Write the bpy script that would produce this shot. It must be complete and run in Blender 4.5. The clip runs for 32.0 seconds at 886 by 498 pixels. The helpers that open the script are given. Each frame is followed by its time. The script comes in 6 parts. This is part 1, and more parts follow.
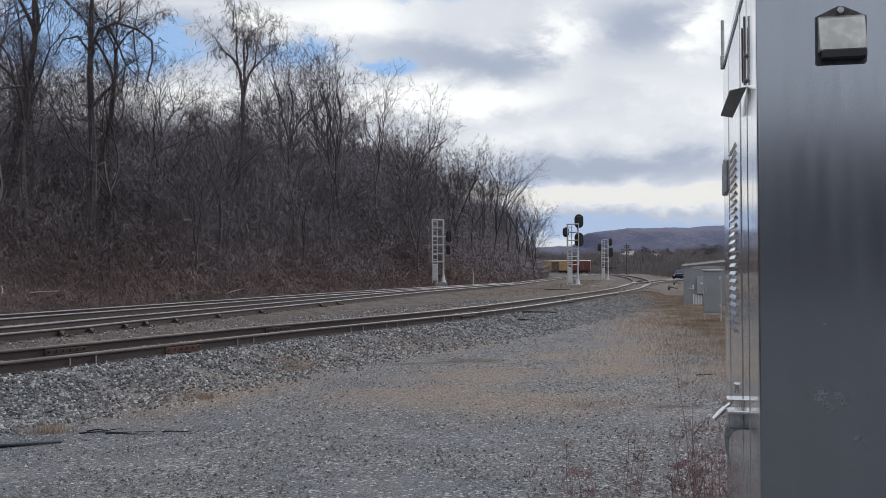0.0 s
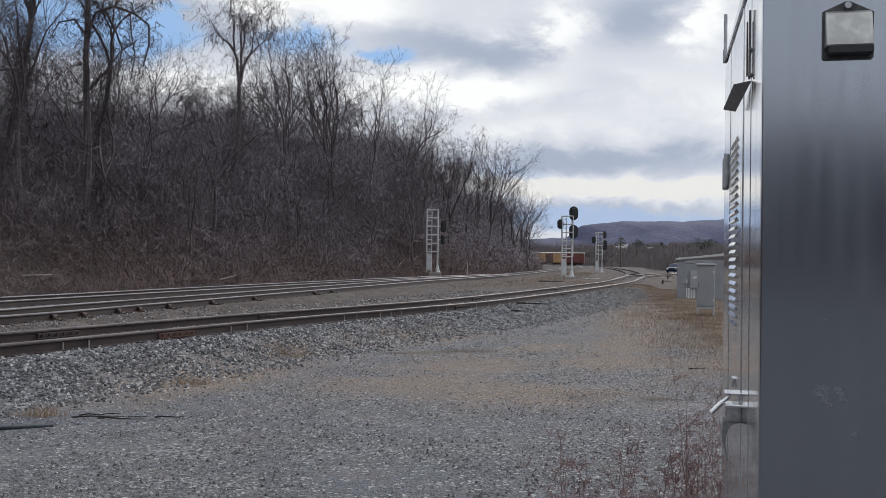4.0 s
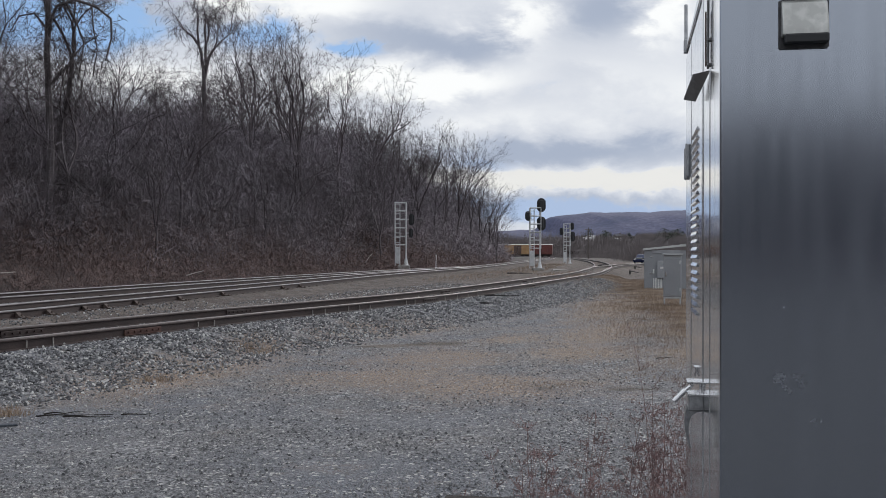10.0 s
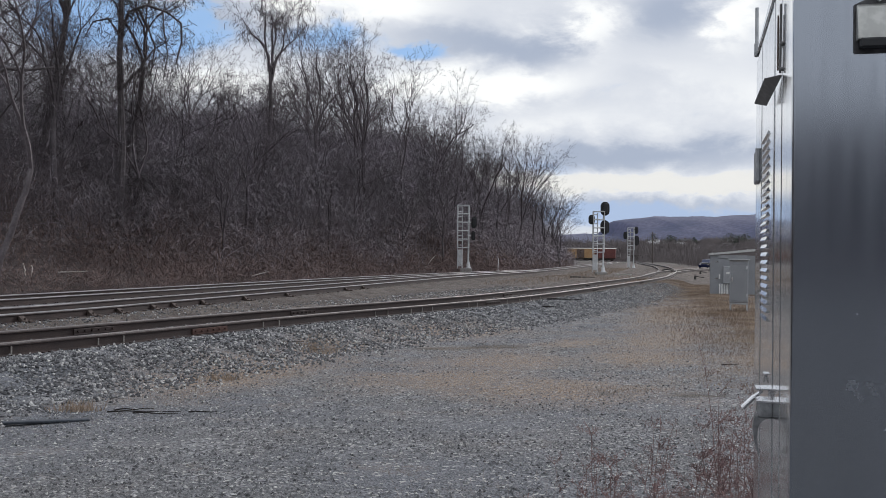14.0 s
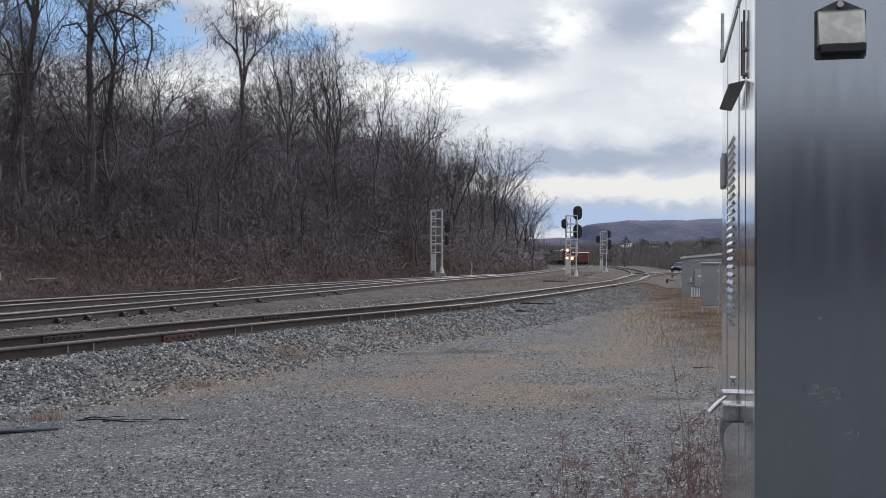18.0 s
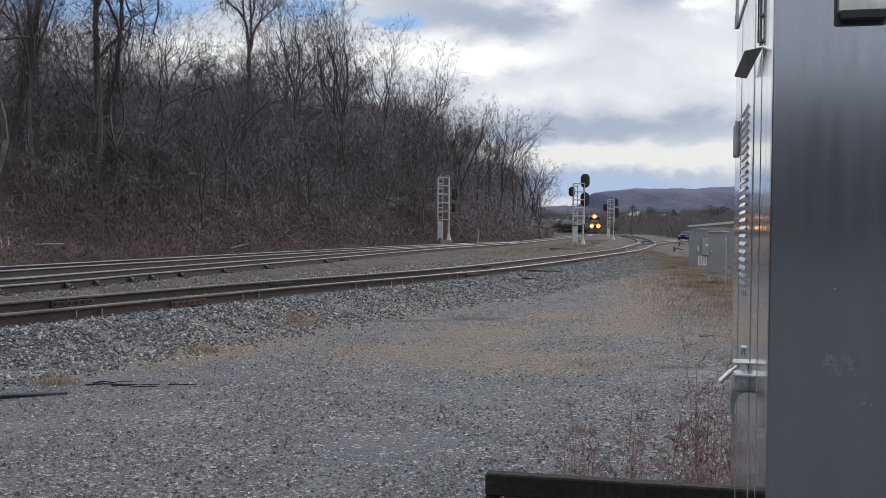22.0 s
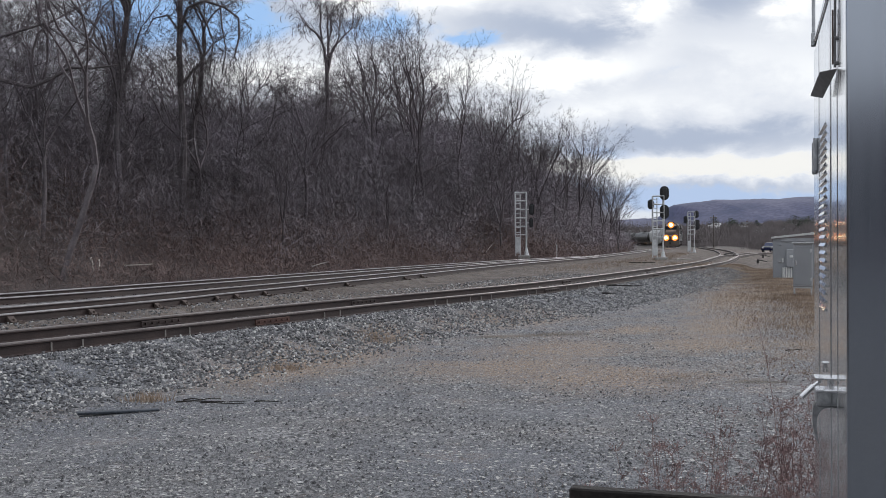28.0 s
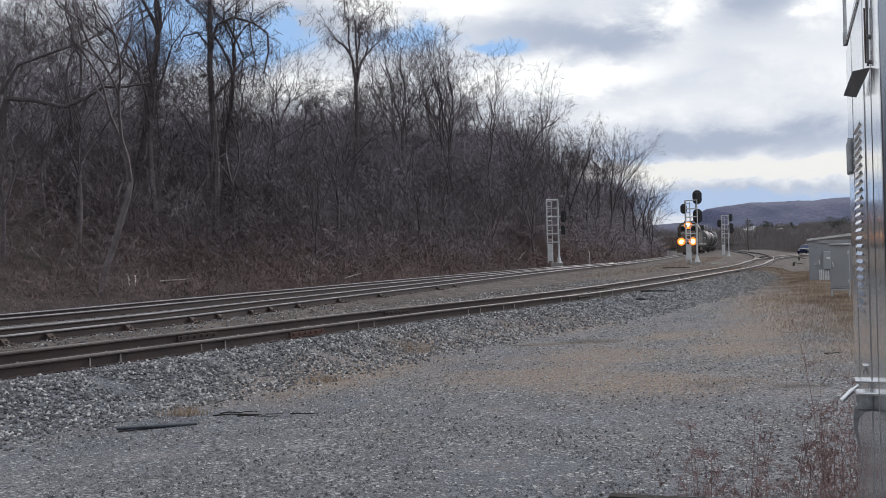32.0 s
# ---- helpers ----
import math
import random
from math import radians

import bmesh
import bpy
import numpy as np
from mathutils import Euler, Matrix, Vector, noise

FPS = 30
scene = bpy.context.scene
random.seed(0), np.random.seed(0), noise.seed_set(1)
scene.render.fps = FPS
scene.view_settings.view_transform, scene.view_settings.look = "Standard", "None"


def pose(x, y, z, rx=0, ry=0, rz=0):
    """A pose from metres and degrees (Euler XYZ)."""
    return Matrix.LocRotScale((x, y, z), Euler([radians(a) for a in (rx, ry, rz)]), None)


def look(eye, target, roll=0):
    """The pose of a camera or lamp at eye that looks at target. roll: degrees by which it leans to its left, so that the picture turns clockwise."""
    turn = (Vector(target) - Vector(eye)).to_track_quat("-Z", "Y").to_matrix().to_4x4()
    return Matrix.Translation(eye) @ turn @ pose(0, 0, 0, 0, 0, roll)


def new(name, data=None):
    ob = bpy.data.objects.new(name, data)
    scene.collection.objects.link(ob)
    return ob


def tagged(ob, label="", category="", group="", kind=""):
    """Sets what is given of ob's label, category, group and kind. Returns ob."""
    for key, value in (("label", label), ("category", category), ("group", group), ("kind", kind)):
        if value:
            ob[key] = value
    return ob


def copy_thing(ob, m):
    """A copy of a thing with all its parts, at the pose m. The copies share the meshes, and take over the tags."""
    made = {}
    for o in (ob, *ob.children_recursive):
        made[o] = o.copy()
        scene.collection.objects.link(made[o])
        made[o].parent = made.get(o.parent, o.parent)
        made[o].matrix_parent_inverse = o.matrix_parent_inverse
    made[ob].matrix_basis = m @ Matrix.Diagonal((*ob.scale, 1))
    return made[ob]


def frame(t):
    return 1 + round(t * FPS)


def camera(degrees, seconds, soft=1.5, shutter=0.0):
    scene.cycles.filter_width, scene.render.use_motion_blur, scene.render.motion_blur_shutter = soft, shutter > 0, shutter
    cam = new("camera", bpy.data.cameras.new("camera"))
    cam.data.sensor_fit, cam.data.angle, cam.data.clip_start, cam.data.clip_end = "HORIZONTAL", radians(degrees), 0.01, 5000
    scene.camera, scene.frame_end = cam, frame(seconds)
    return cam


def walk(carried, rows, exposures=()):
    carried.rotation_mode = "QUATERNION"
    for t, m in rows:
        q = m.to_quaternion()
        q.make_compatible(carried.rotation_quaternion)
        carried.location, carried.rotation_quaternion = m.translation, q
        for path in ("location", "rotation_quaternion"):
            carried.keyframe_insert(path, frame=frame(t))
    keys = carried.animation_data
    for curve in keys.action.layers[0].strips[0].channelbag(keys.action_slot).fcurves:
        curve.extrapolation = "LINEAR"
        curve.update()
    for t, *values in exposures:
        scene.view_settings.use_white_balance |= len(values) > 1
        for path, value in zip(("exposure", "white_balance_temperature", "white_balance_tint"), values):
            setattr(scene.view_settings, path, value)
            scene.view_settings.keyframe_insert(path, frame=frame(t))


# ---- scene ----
cam = camera(48.0, 32.0, soft=0.5)
PATH = [
    (0, (-0.004, -0.02, 1.65), (-0.007, 1.98, 1.691), -0.2),
    (0.5, (-0.003, -0.021, 1.651), (0.014, 1.979, 1.683), -0.1),
    (1, (-0.005, -0.025, 1.649), (0.014, 1.975, 1.68), 0.4),
    (1.5, (-0.012, -0.018, 1.649), (0.003, 1.982, 1.678), 0.5),
    (2, (-0.011, -0.023, 1.65), (-0.009, 1.977, 1.678), 0.2),
    (2.5, (-0.012, -0.02, 1.651), (-0.02, 1.979, 1.701), 0.3),
    (3, (-0.018, -0.03, 1.648), (-0.023, 1.97, 1.689), 0.7),
    (3.5, (-0.018, -0.022, 1.649), (-0.012, 1.978, 1.678), 0.9),
    (5.5, (-0.01, -0.011, 1.648), (0.001, 1.989, 1.662), 0.2),
    (6, (-0.012, -0.006, 1.647), (-0.012, 1.994, 1.657), 0.6),
    (6.5, (-0.008, -0.006, 1.644), (0.009, 1.994, 1.636), 1.0),
    (7, (-0.005, -0.012, 1.646), (0.043, 1.987, 1.633), 0.7),
    (7.5, (-0.002, -0.007, 1.648), (0.074, 1.992, 1.639), 0.4),
    (8, (-0.002, -0.008, 1.65), (0.088, 1.99, 1.646), 0.4),
    (8.5, (0.001, -0.004, 1.649), (0.099, 1.994, 1.648), 0.4),
    (9, (0.002, -0.007, 1.65), (0.109, 1.99, 1.649), 0.3),
    (9.5, (-0.003, -0.014, 1.65), (0.092, 1.983, 1.65), 0.1),
    (10, (-0.004, -0.009, 1.648), (0.068, 1.989, 1.655), 0.1),
    (10.5, (-0.004, -0.015, 1.65), (0.063, 1.984, 1.659), 0.2),
    (11, (-0.003, -0.01, 1.651), (0.061, 1.989, 1.668), 0.3),
    (11.5, (-0.017, -0.025, 1.648), (-0.053, 1.974, 1.677), 0.3),
    (12, (-0.029, -0.035, 1.646), (-0.224, 1.955, 1.671), 0.1),
    (12.5, (-0.02, -0.048, 1.646), (-0.222, 1.941, 1.672), 0.5),
    (13, (-0.018, -0.034, 1.647), (-0.114, 1.964, 1.672), 1.1),
    (13.5, (-0.014, -0.025, 1.648), (-0.086, 1.973, 1.672), 0.6),
    (14, (-0.015, -0.028, 1.648), (-0.068, 1.971, 1.66), 0.6),
    (14.5, (-0.01, -0.024, 1.65), (-0.038, 1.976, 1.66), 0.4),
    (15, (-0.004, -0.014, 1.651), (-0.022, 1.986, 1.667), 0.1),
    (15.5, (-0.004, -0.018, 1.649), (-0.013, 1.982, 1.667), 0.4),
    (17.5, (-0.003, -0.028, 1.651), (-0.002, 1.972, 1.683), -0.4),
    (18, (-0.002, -0.021, 1.651), (-0.002, 1.979, 1.673), 0.3),
    (18.5, (0.001, -0.016, 1.653), (-0.026, 1.983, 1.674), -0.3),
    (19, (0.001, -0.022, 1.655), (-0.05, 1.977, 1.686), -0.4),
    (19.5, (0.002, -0.035, 1.652), (-0.055, 1.964, 1.673), -0.5),
    (20, (-0.002, -0.029, 1.652), (-0.022, 1.97, 1.666), -0.1),
    (20.5, (-0.005, -0.038, 1.652), (-0.065, 1.961, 1.675), -0.2),
    (21, (-0.005, -0.02, 1.649), (-0.027, 1.979, 1.642), 0.0),
    (21.5, (-0.007, -0.019, 1.656), (-0.027, 1.98, 1.671), -0.2),
    (22, (-0.01, -0.01, 1.652), (-0.023, 1.99, 1.608), 0.6),
    (22.5, (-0.002, 0.008, 1.657), (0.015, 2.008, 1.672), 0.3),
    (23, (-0.003, 0.013, 1.659), (0.022, 2.012, 1.709), 0.4),
    (23.5, (-0.007, -0.001, 1.659), (0.024, 1.998, 1.713), 0.4),
    (24, (-0.012, -0.009, 1.66), (-0.001, 1.99, 1.729), 0.5),
    (24.5, (-0.018, -0.014, 1.661), (-0.02, 1.985, 1.729), 0.2),
    (25, (-0.017, -0.014, 1.658), (-0.064, 1.986, 1.657), -0.8),
    (25.5, (-0.018, -0.031, 1.664), (-0.182, 1.963, 1.678), -1.6),
    (27.5, (-0.013, -0.081, 1.666), (-0.19, 1.912, 1.666), -0.4),
    (28, (-0.019, -0.092, 1.666), (-0.188, 1.901, 1.653), -0.3),
    (28.5, (-0.015, -0.088, 1.67), (-0.193, 1.904, 1.661), -0.6),
    (29, (-0.015, -0.092, 1.67), (-0.22, 1.897, 1.681), -0.7),
    (29.5, (-0.017, -0.042, 1.667), (-0.258, 1.944, 1.681), -0.8),
    (30, (-0.024, -0.059, 1.665), (-0.268, 1.926, 1.685), -0.9),
    (30.5, (-0.017, -0.053, 1.666), (-0.266, 1.932, 1.684), -1.2),
    (31, (-0.02, -0.045, 1.667), (-0.279, 1.939, 1.686), -1.4),
    (31.5, (-0.021, -0.071, 1.666), (-0.28, 1.912, 1.682), -1.4),
    (32, (-0.019, -0.092, 1.666), (-0.252, 1.895, 1.673), -1.5),
]
# the phone's own exposure drifts as the bright case comes and goes
EXPOSURES = [(0, 0.08), (3, 0.06), (6, 0.08), (9, 0.05), (11, 0.06), (12.2, 0.14), (13, 0.22), (14, 0.1), (15.5, 0.15), (18, 0.1), (20, 0.12), (23, 0.08), (25, 0.1), (27.5, 0.22), (29, 0.2), (31, 0.2), (32, 0.16)]
walk(cam, [(t, look(eye, target, roll)) for t, eye, target, roll in PATH], [(t, stops, 6150, 13) for t, stops in EXPOSURES])

# ---- light ----
SUN_AZ, SUN_EL = 35.0, 24.0          # degrees from +Y towards +X; above the horizon
world = bpy.data.worlds.new("overcast_sky")
scene.world = world
world.use_nodes = True


def build_sky():
    """Broken cloud over a clear sky: soft bright and grey banks, long strips low down, brighter towards the zenith."""
    nt = world.node_tree
    nt.nodes.clear()
    N, L = nt.nodes.new, nt.links.new

    def m_(op, *ins):
        k = N("ShaderNodeMath")
        k.operation = op
        for i, v in enumerate(ins):
            if isinstance(v, (int, float)):
                k.inputs[i].default_value = v
            else:
                L(v, k.inputs[i])
        return k.outputs[0]

    def step(v, lo, hi):
        r = N("ShaderNodeMapRange")
        r.interpolation_type = "SMOOTHSTEP"
        r.inputs[1].default_value, r.inputs[2].default_value = lo, hi
        L(v, r.inputs[0])
        return r.outputs[0]

    def mix(fac, a, b):
        k = N("ShaderNodeMix")
        k.data_type = "RGBA"
        L(fac, k.inputs["Factor"])
        for nm, v in (("A", a), ("B", b)):
            s = [i for i in k.inputs if i.name == nm and i.type == "RGBA"][0]
            if isinstance(v, tuple):
                s.default_value = (*v, 1)
            else:
                L(v, s)
        return [o for o in k.outputs if o.type == "RGBA"][0]

    out, bg = N("ShaderNodeOutputWorld"), N("ShaderNodeBackground")
    sky = N("ShaderNodeTexSky")
    sky.sky_type, sky.sun_disc = "NISHITA", False
    sky.sun_elevation, sky.sun_rotation = radians(SUN_EL), radians(SUN_AZ)
    tc, sep = N("ShaderNodeTexCoord"), N("ShaderNodeSeparateXYZ")
    L(tc.outputs["Generated"], sep.inputs[0])
    x, y, z = sep.outputs
    zc = m_("MAXIMUM", z, 0.0)
    lift = m_("ADD", zc, 0.26)
    comb, front = N("ShaderNodeCombineXYZ"), N("ShaderNodeCombineXYZ")
    L(m_("DIVIDE", x, lift), comb.inputs[0])
    L(m_("DIVIDE", y, lift), comb.inputs[1])
    across = m_("MAXIMUM", m_("ABSOLUTE", y), 0.05)
    L(m_("DIVIDE", x, across), front.inputs[0])
    L(m_("DIVIDE", z, across), front.inputs[1])

    def cloud_noise(scale, shift, detail=6, rough=0.55, stretch=1.0, space=comb):
        mp = N("ShaderNodeMapping")
        mp.inputs["Location"].default_value = (shift, shift * 0.6, 0)
        mp.inputs["Scale"].default_value = (scale, scale * stretch, 1)
        L(space.outputs[0], mp.inputs[0])
        n = N("ShaderNodeTexNoise")
        n.inputs["Scale"].default_value, n.inputs["Detail"].default_value, n.inputs["Roughness"].default_value = 1.0, detail, rough
        n.inputs["Distortion"].default_value = 0.3
        L(mp.outputs[0], n.inputs["Vector"])
        return n.outputs["Fac"]

    n1, n2, n3, n4 = cloud_noise(2.6, 0.4, 7, 0.58), cloud_noise(8.0, 5.3, 7, 0.6, 1.9, front), cloud_noise(1.6, 9.1, 5), cloud_noise(24.0, 2.7, 8, 0.62, 1.7, front)
    # the cloud banks ahead, by bearing and height, with ragged edges
    yy = m_("MAXIMUM", y, 0.05)
    ahead = step(y, 0.2, 0.5)
    u = m_("ADD", m_("ADD", m_("DIVIDE", x, yy), m_("MULTIPLY", m_("SUBTRACT", n2, 0.5), 0.13)), m_("MULTIPLY", m_("SUBTRACT", n4, 0.5), 0.05))
    w = m_("ADD", m_("ADD", m_("DIVIDE", z, yy), m_("MULTIPLY", m_("SUBTRACT", n2, 0.5), 0.05)), m_("MULTIPLY", m_("SUBTRACT", n4, 0.5), 0.022))

    def bank(u0, w0, ru, rw):
        a = m_("DIVIDE", m_("SUBTRACT", u, u0), ru)
        b = m_("DIVIDE", m_("SUBTRACT", w, w0), rw)
        return m_("MULTIPLY", m_("EXPONENT", m_("MULTIPLY", m_("ADD", m_("MULTIPLY", a, a), m_("MULTIPLY", b, b)), -1.0)), ahead)

    def total(banks):
        s = None
        for *g, k in banks:
            v = m_("MULTIPLY", bank(*g), k)
            s = v if s is None else m_("ADD", s, v)
        return s

    light = m_("SUBTRACT", total(BRIGHT_BANKS), total(GREY_BANKS))
    shade = m_("ADD", light, m_("MULTIPLY", m_("SUBTRACT", n1, 0.5), 0.55))
    shade = m_("ADD", shade, m_("MULTIPLY", m_("SUBTRACT", n2, 0.5), 0.75))
    shade = m_("ADD", shade, m_("MULTIPLY", m_("SUBTRACT", n4, 0.5), 0.35))
    cloud = mix(step(shade, -1.05, 0.30), CLOUD_DARK, CLOUD_LIGHT)
    cloud = mix(step(shade, 0.05, 0.85), cloud, CLOUD_GLOW)
    low = m_("MULTIPLY", step(m_("SUBTRACT", 0.125, zc), 0.0, 0.05), m_("MULTIPLY", step(shade, 0.0, 0.5), 0.9))
    cloud = mix(low, cloud, CLOUD_LOW)
    cover = m_("SUBTRACT", m_("ADD", m_("MULTIPLY", n3, 0.5), m_("ADD", m_("MULTIPLY", n4, 0.25), m_("MULTIPLY", n2, 0.5))), m_("MULTIPLY", total(CLEAR_GAPS), 0.68))
    cover = step(cover, 0.22, 0.52)
    gain = N("ShaderNodeVectorMath")
    gain.operation = "SCALE"
    gain.inputs["Scale"].default_value = SKY_GAIN
    L(mix(step(zc, 0.15, 0.45), mix(step(zc, 0.05, 0.16), (4.1, 5.1, 6.6), (3.1, 4.9, 7.4)), sky.outputs[0]), gain.inputs[0])
    whole = mix(cover, gain.outputs[0], cloud)
    up = N("ShaderNodeVectorMath")
    up.operation = "SCALE"
    L(whole, up.inputs[0])
    L(m_("ADD", 1.0, m_("MULTIPLY", step(zc, 0.33, 0.85), ZENITH)), up.inputs["Scale"])
    L(up.outputs[0], bg.inputs[0])
    bg.inputs[1].default_value = SKY_STRENGTH
    L(bg.outputs[0], out.inputs[0])


CLOUD_LIGHT, CLOUD_GLOW, CLOUD_DARK, CLOUD_LOW = (7.0, 7.2, 7.25), (9.6, 9.6, 8.95), (3.95, 4.45, 5.2), (7.9, 7.75, 7.0)
SKY_GAIN, SKY_STRENGTH, ZENITH = 1.0, 0.10, 0.45
# bearing, height, widths (as tangents), weight
BRIGHT_BANKS = [(-0.10, 0.252, 0.075, 0.026, 1.1), (-0.185, 0.258, 0.03, 0.010, 0.8), (0.115, 0.232, 0.026, 0.035, 1.0), (0.050, 0.172, 0.045, 0.014, 1.0), (-0.035, 0.178, 0.05, 0.016, 0.9), (0.20, 0.176, 0.12, 0.030, 0.42),
                (0.20, 0.075, 0.16, 0.011, 1.1), (0.275, 0.25, 0.022, 0.03, 1.0), (-0.26, 0.172, 0.09, 0.022, 0.7), (0.10, 0.138, 0.10, 0.014, 0.35), (0.30, 0.15, 0.08, 0.03, 0.3)]
GREY_BANKS = [(0.03, 0.212, 0.085, 0.020, 0.95), (0.075, 0.200, 0.04, 0.014, 0.5), (-0.06, 0.226, 0.05, 0.012, 0.4), (-0.25, 0.235, 0.06, 0.03, 0.75), (0.20, 0.245, 0.055, 0.024, 1.0), (0.20, 0.103, 0.17, 0.013, 0.75), (0.10, 0.098, 0.09, 0.012, 0.5),
              (0.20, 0.052, 0.24, 0.009, 0.6), (0.155, 0.178, 0.03, 0.012, 0.3), (-0.36, 0.24, 0.06, 0.04, 0.5), (0.03, 0.146, 0.05, 0.010, 0.25)]
CLEAR_GAPS = [(-0.30, 0.225, 0.05, 0.035, 0.75), (-0.055, 0.204, 0.035, 0.009, 0.8), (-0.16, 0.215, 0.05, 0.018, 0.5), (-0.03, 0.285, 0.06, 0.012, 0.8), (-0.40, 0.25, 0.06, 0.05, 0.85), (0.14, 0.040, 0.20, 0.013, 0.85), (0.08, 0.090, 0.06, 0.010, 0.45), (0.02, 0.31, 0.10, 0.03, 0.5)]
build_sky()
sun = new("sun", bpy.data.lights.new("sun", "SUN"))
sun.data.energy, sun.data.angle, sun.data.color = 1.3, radians(14), (1.0, 0.93, 0.84)
el, az = radians(SUN_EL), radians(SUN_AZ)
sun.matrix_world = look((60 * math.sin(az), 60 * math.cos(az), 60 * math.tan(el)), (0, 0, 0))

# ---- materials ----


def material(name, a, b, rough=0.8, metal=0.0, scale=3.0, fine=40.0, bump=0.3, spread=0.35, c=None, contrast=(0.35, 0.65), random_value=0.0, dist=0.02):
    """Two colours blended by a broad and a fine noise, with relief; c: specks of a third colour."""
    m = bpy.data.materials.new(name)
    m.use_nodes = True
    nt = m.node_tree
    N, L = nt.nodes.new, nt.links.new
    bs = nt.nodes["Principled BSDF"]
    tc = N("ShaderNodeTexCoord")

    def noise_(s, detail=4):
        n = N("ShaderNodeTexNoise")
        n.inputs["Scale"].default_value, n.inputs["Detail"].default_value = s, detail
        L(tc.outputs["Object"], n.inputs["Vector"])
        return n.outputs["Fac"]

    def ramp(v, lo, hi):
        r = N("ShaderNodeMapRange")
        r.inputs[1].default_value, r.inputs[2].default_value = lo, hi
        L(v, r.inputs[0])
        return r.outputs[0]

    def mix(fac, x, y, mode="MIX"):
        k = N("ShaderNodeMix")
        k.data_type, k.blend_type = "RGBA", mode
        if isinstance(fac, float):
            k.inputs["Factor"].default_value = fac
        else:
            L(fac, k.inputs["Factor"])
        for nm, v in (("A", x), ("B", y)):
            s = [i for i in k.inputs if i.name == nm and i.type == "RGBA"][0]
            if isinstance(v, tuple):
                s.default_value = (*v, 1)
            else:
                L(v, s)
        return [o for o in k.outputs if o.type == "RGBA"][0]

    broad, grain = noise_(scale), noise_(fine, 3)
    col = mix(ramp(broad, *contrast), a, b)
    dark = tuple(v * (1 - spread) for v in a)
    col = mix(ramp(grain, 0.42, 0.62), mix(0.5, col, dark), col)
    if c:
        col = mix(ramp(noise_(fine * 0.6, 2), 0.62, 0.66), col, c)
    if random_value:
        oi = N("ShaderNodeObjectInfo")
        hv = N("ShaderNodeHueSaturation")
        rr = N("ShaderNodeMapRange")
        rr.inputs[3].default_value, rr.inputs[4].default_value = 1 - random_value, 1 + random_value
        L(oi.outputs["Random"], rr.inputs[0])
        L(rr.outputs[0], hv.inputs["Value"])
        L(col, hv.inputs["Color"])
        col = hv.outputs["Color"]
    L(col, bs.inputs["Base Color"])
    rg = N("ShaderNodeMapRange")
    rg.inputs[3].default_value, rg.inputs[4].default_value = max(0.03, rough - 0.1), min(1, rough + 0.1)
    L(broad, rg.inputs[0])
    L(rg.outputs[0], bs.inputs["Roughness"])
    bs.inputs["Metallic"].default_value = metal
    if bump:
        bp = N("ShaderNodeBump")
        bp.inputs["Strength"].default_value, bp.inputs["Distance"].default_value = bump, dist
        L(grain, bp.inputs["Height"])
        L(bp.outputs[0], bs.inputs["Normal"])
    return m


def plain(name, col, rough=0.5, metal=0.0, glow=0.0):
    m = bpy.data.materials.new(name)
    m.use_nodes = True
    bs = m.node_tree.nodes["Principled BSDF"]
    bs.inputs["Base Color"].default_value = (*col, 1)
    bs.inputs["Roughness"].default_value, bs.inputs["Metallic"].default_value = rough, metal
    if glow:
        bs.inputs["Emission Color"].default_value = (*col, 1)
        bs.inputs["Emission Strength"].default_value = glow
    return m


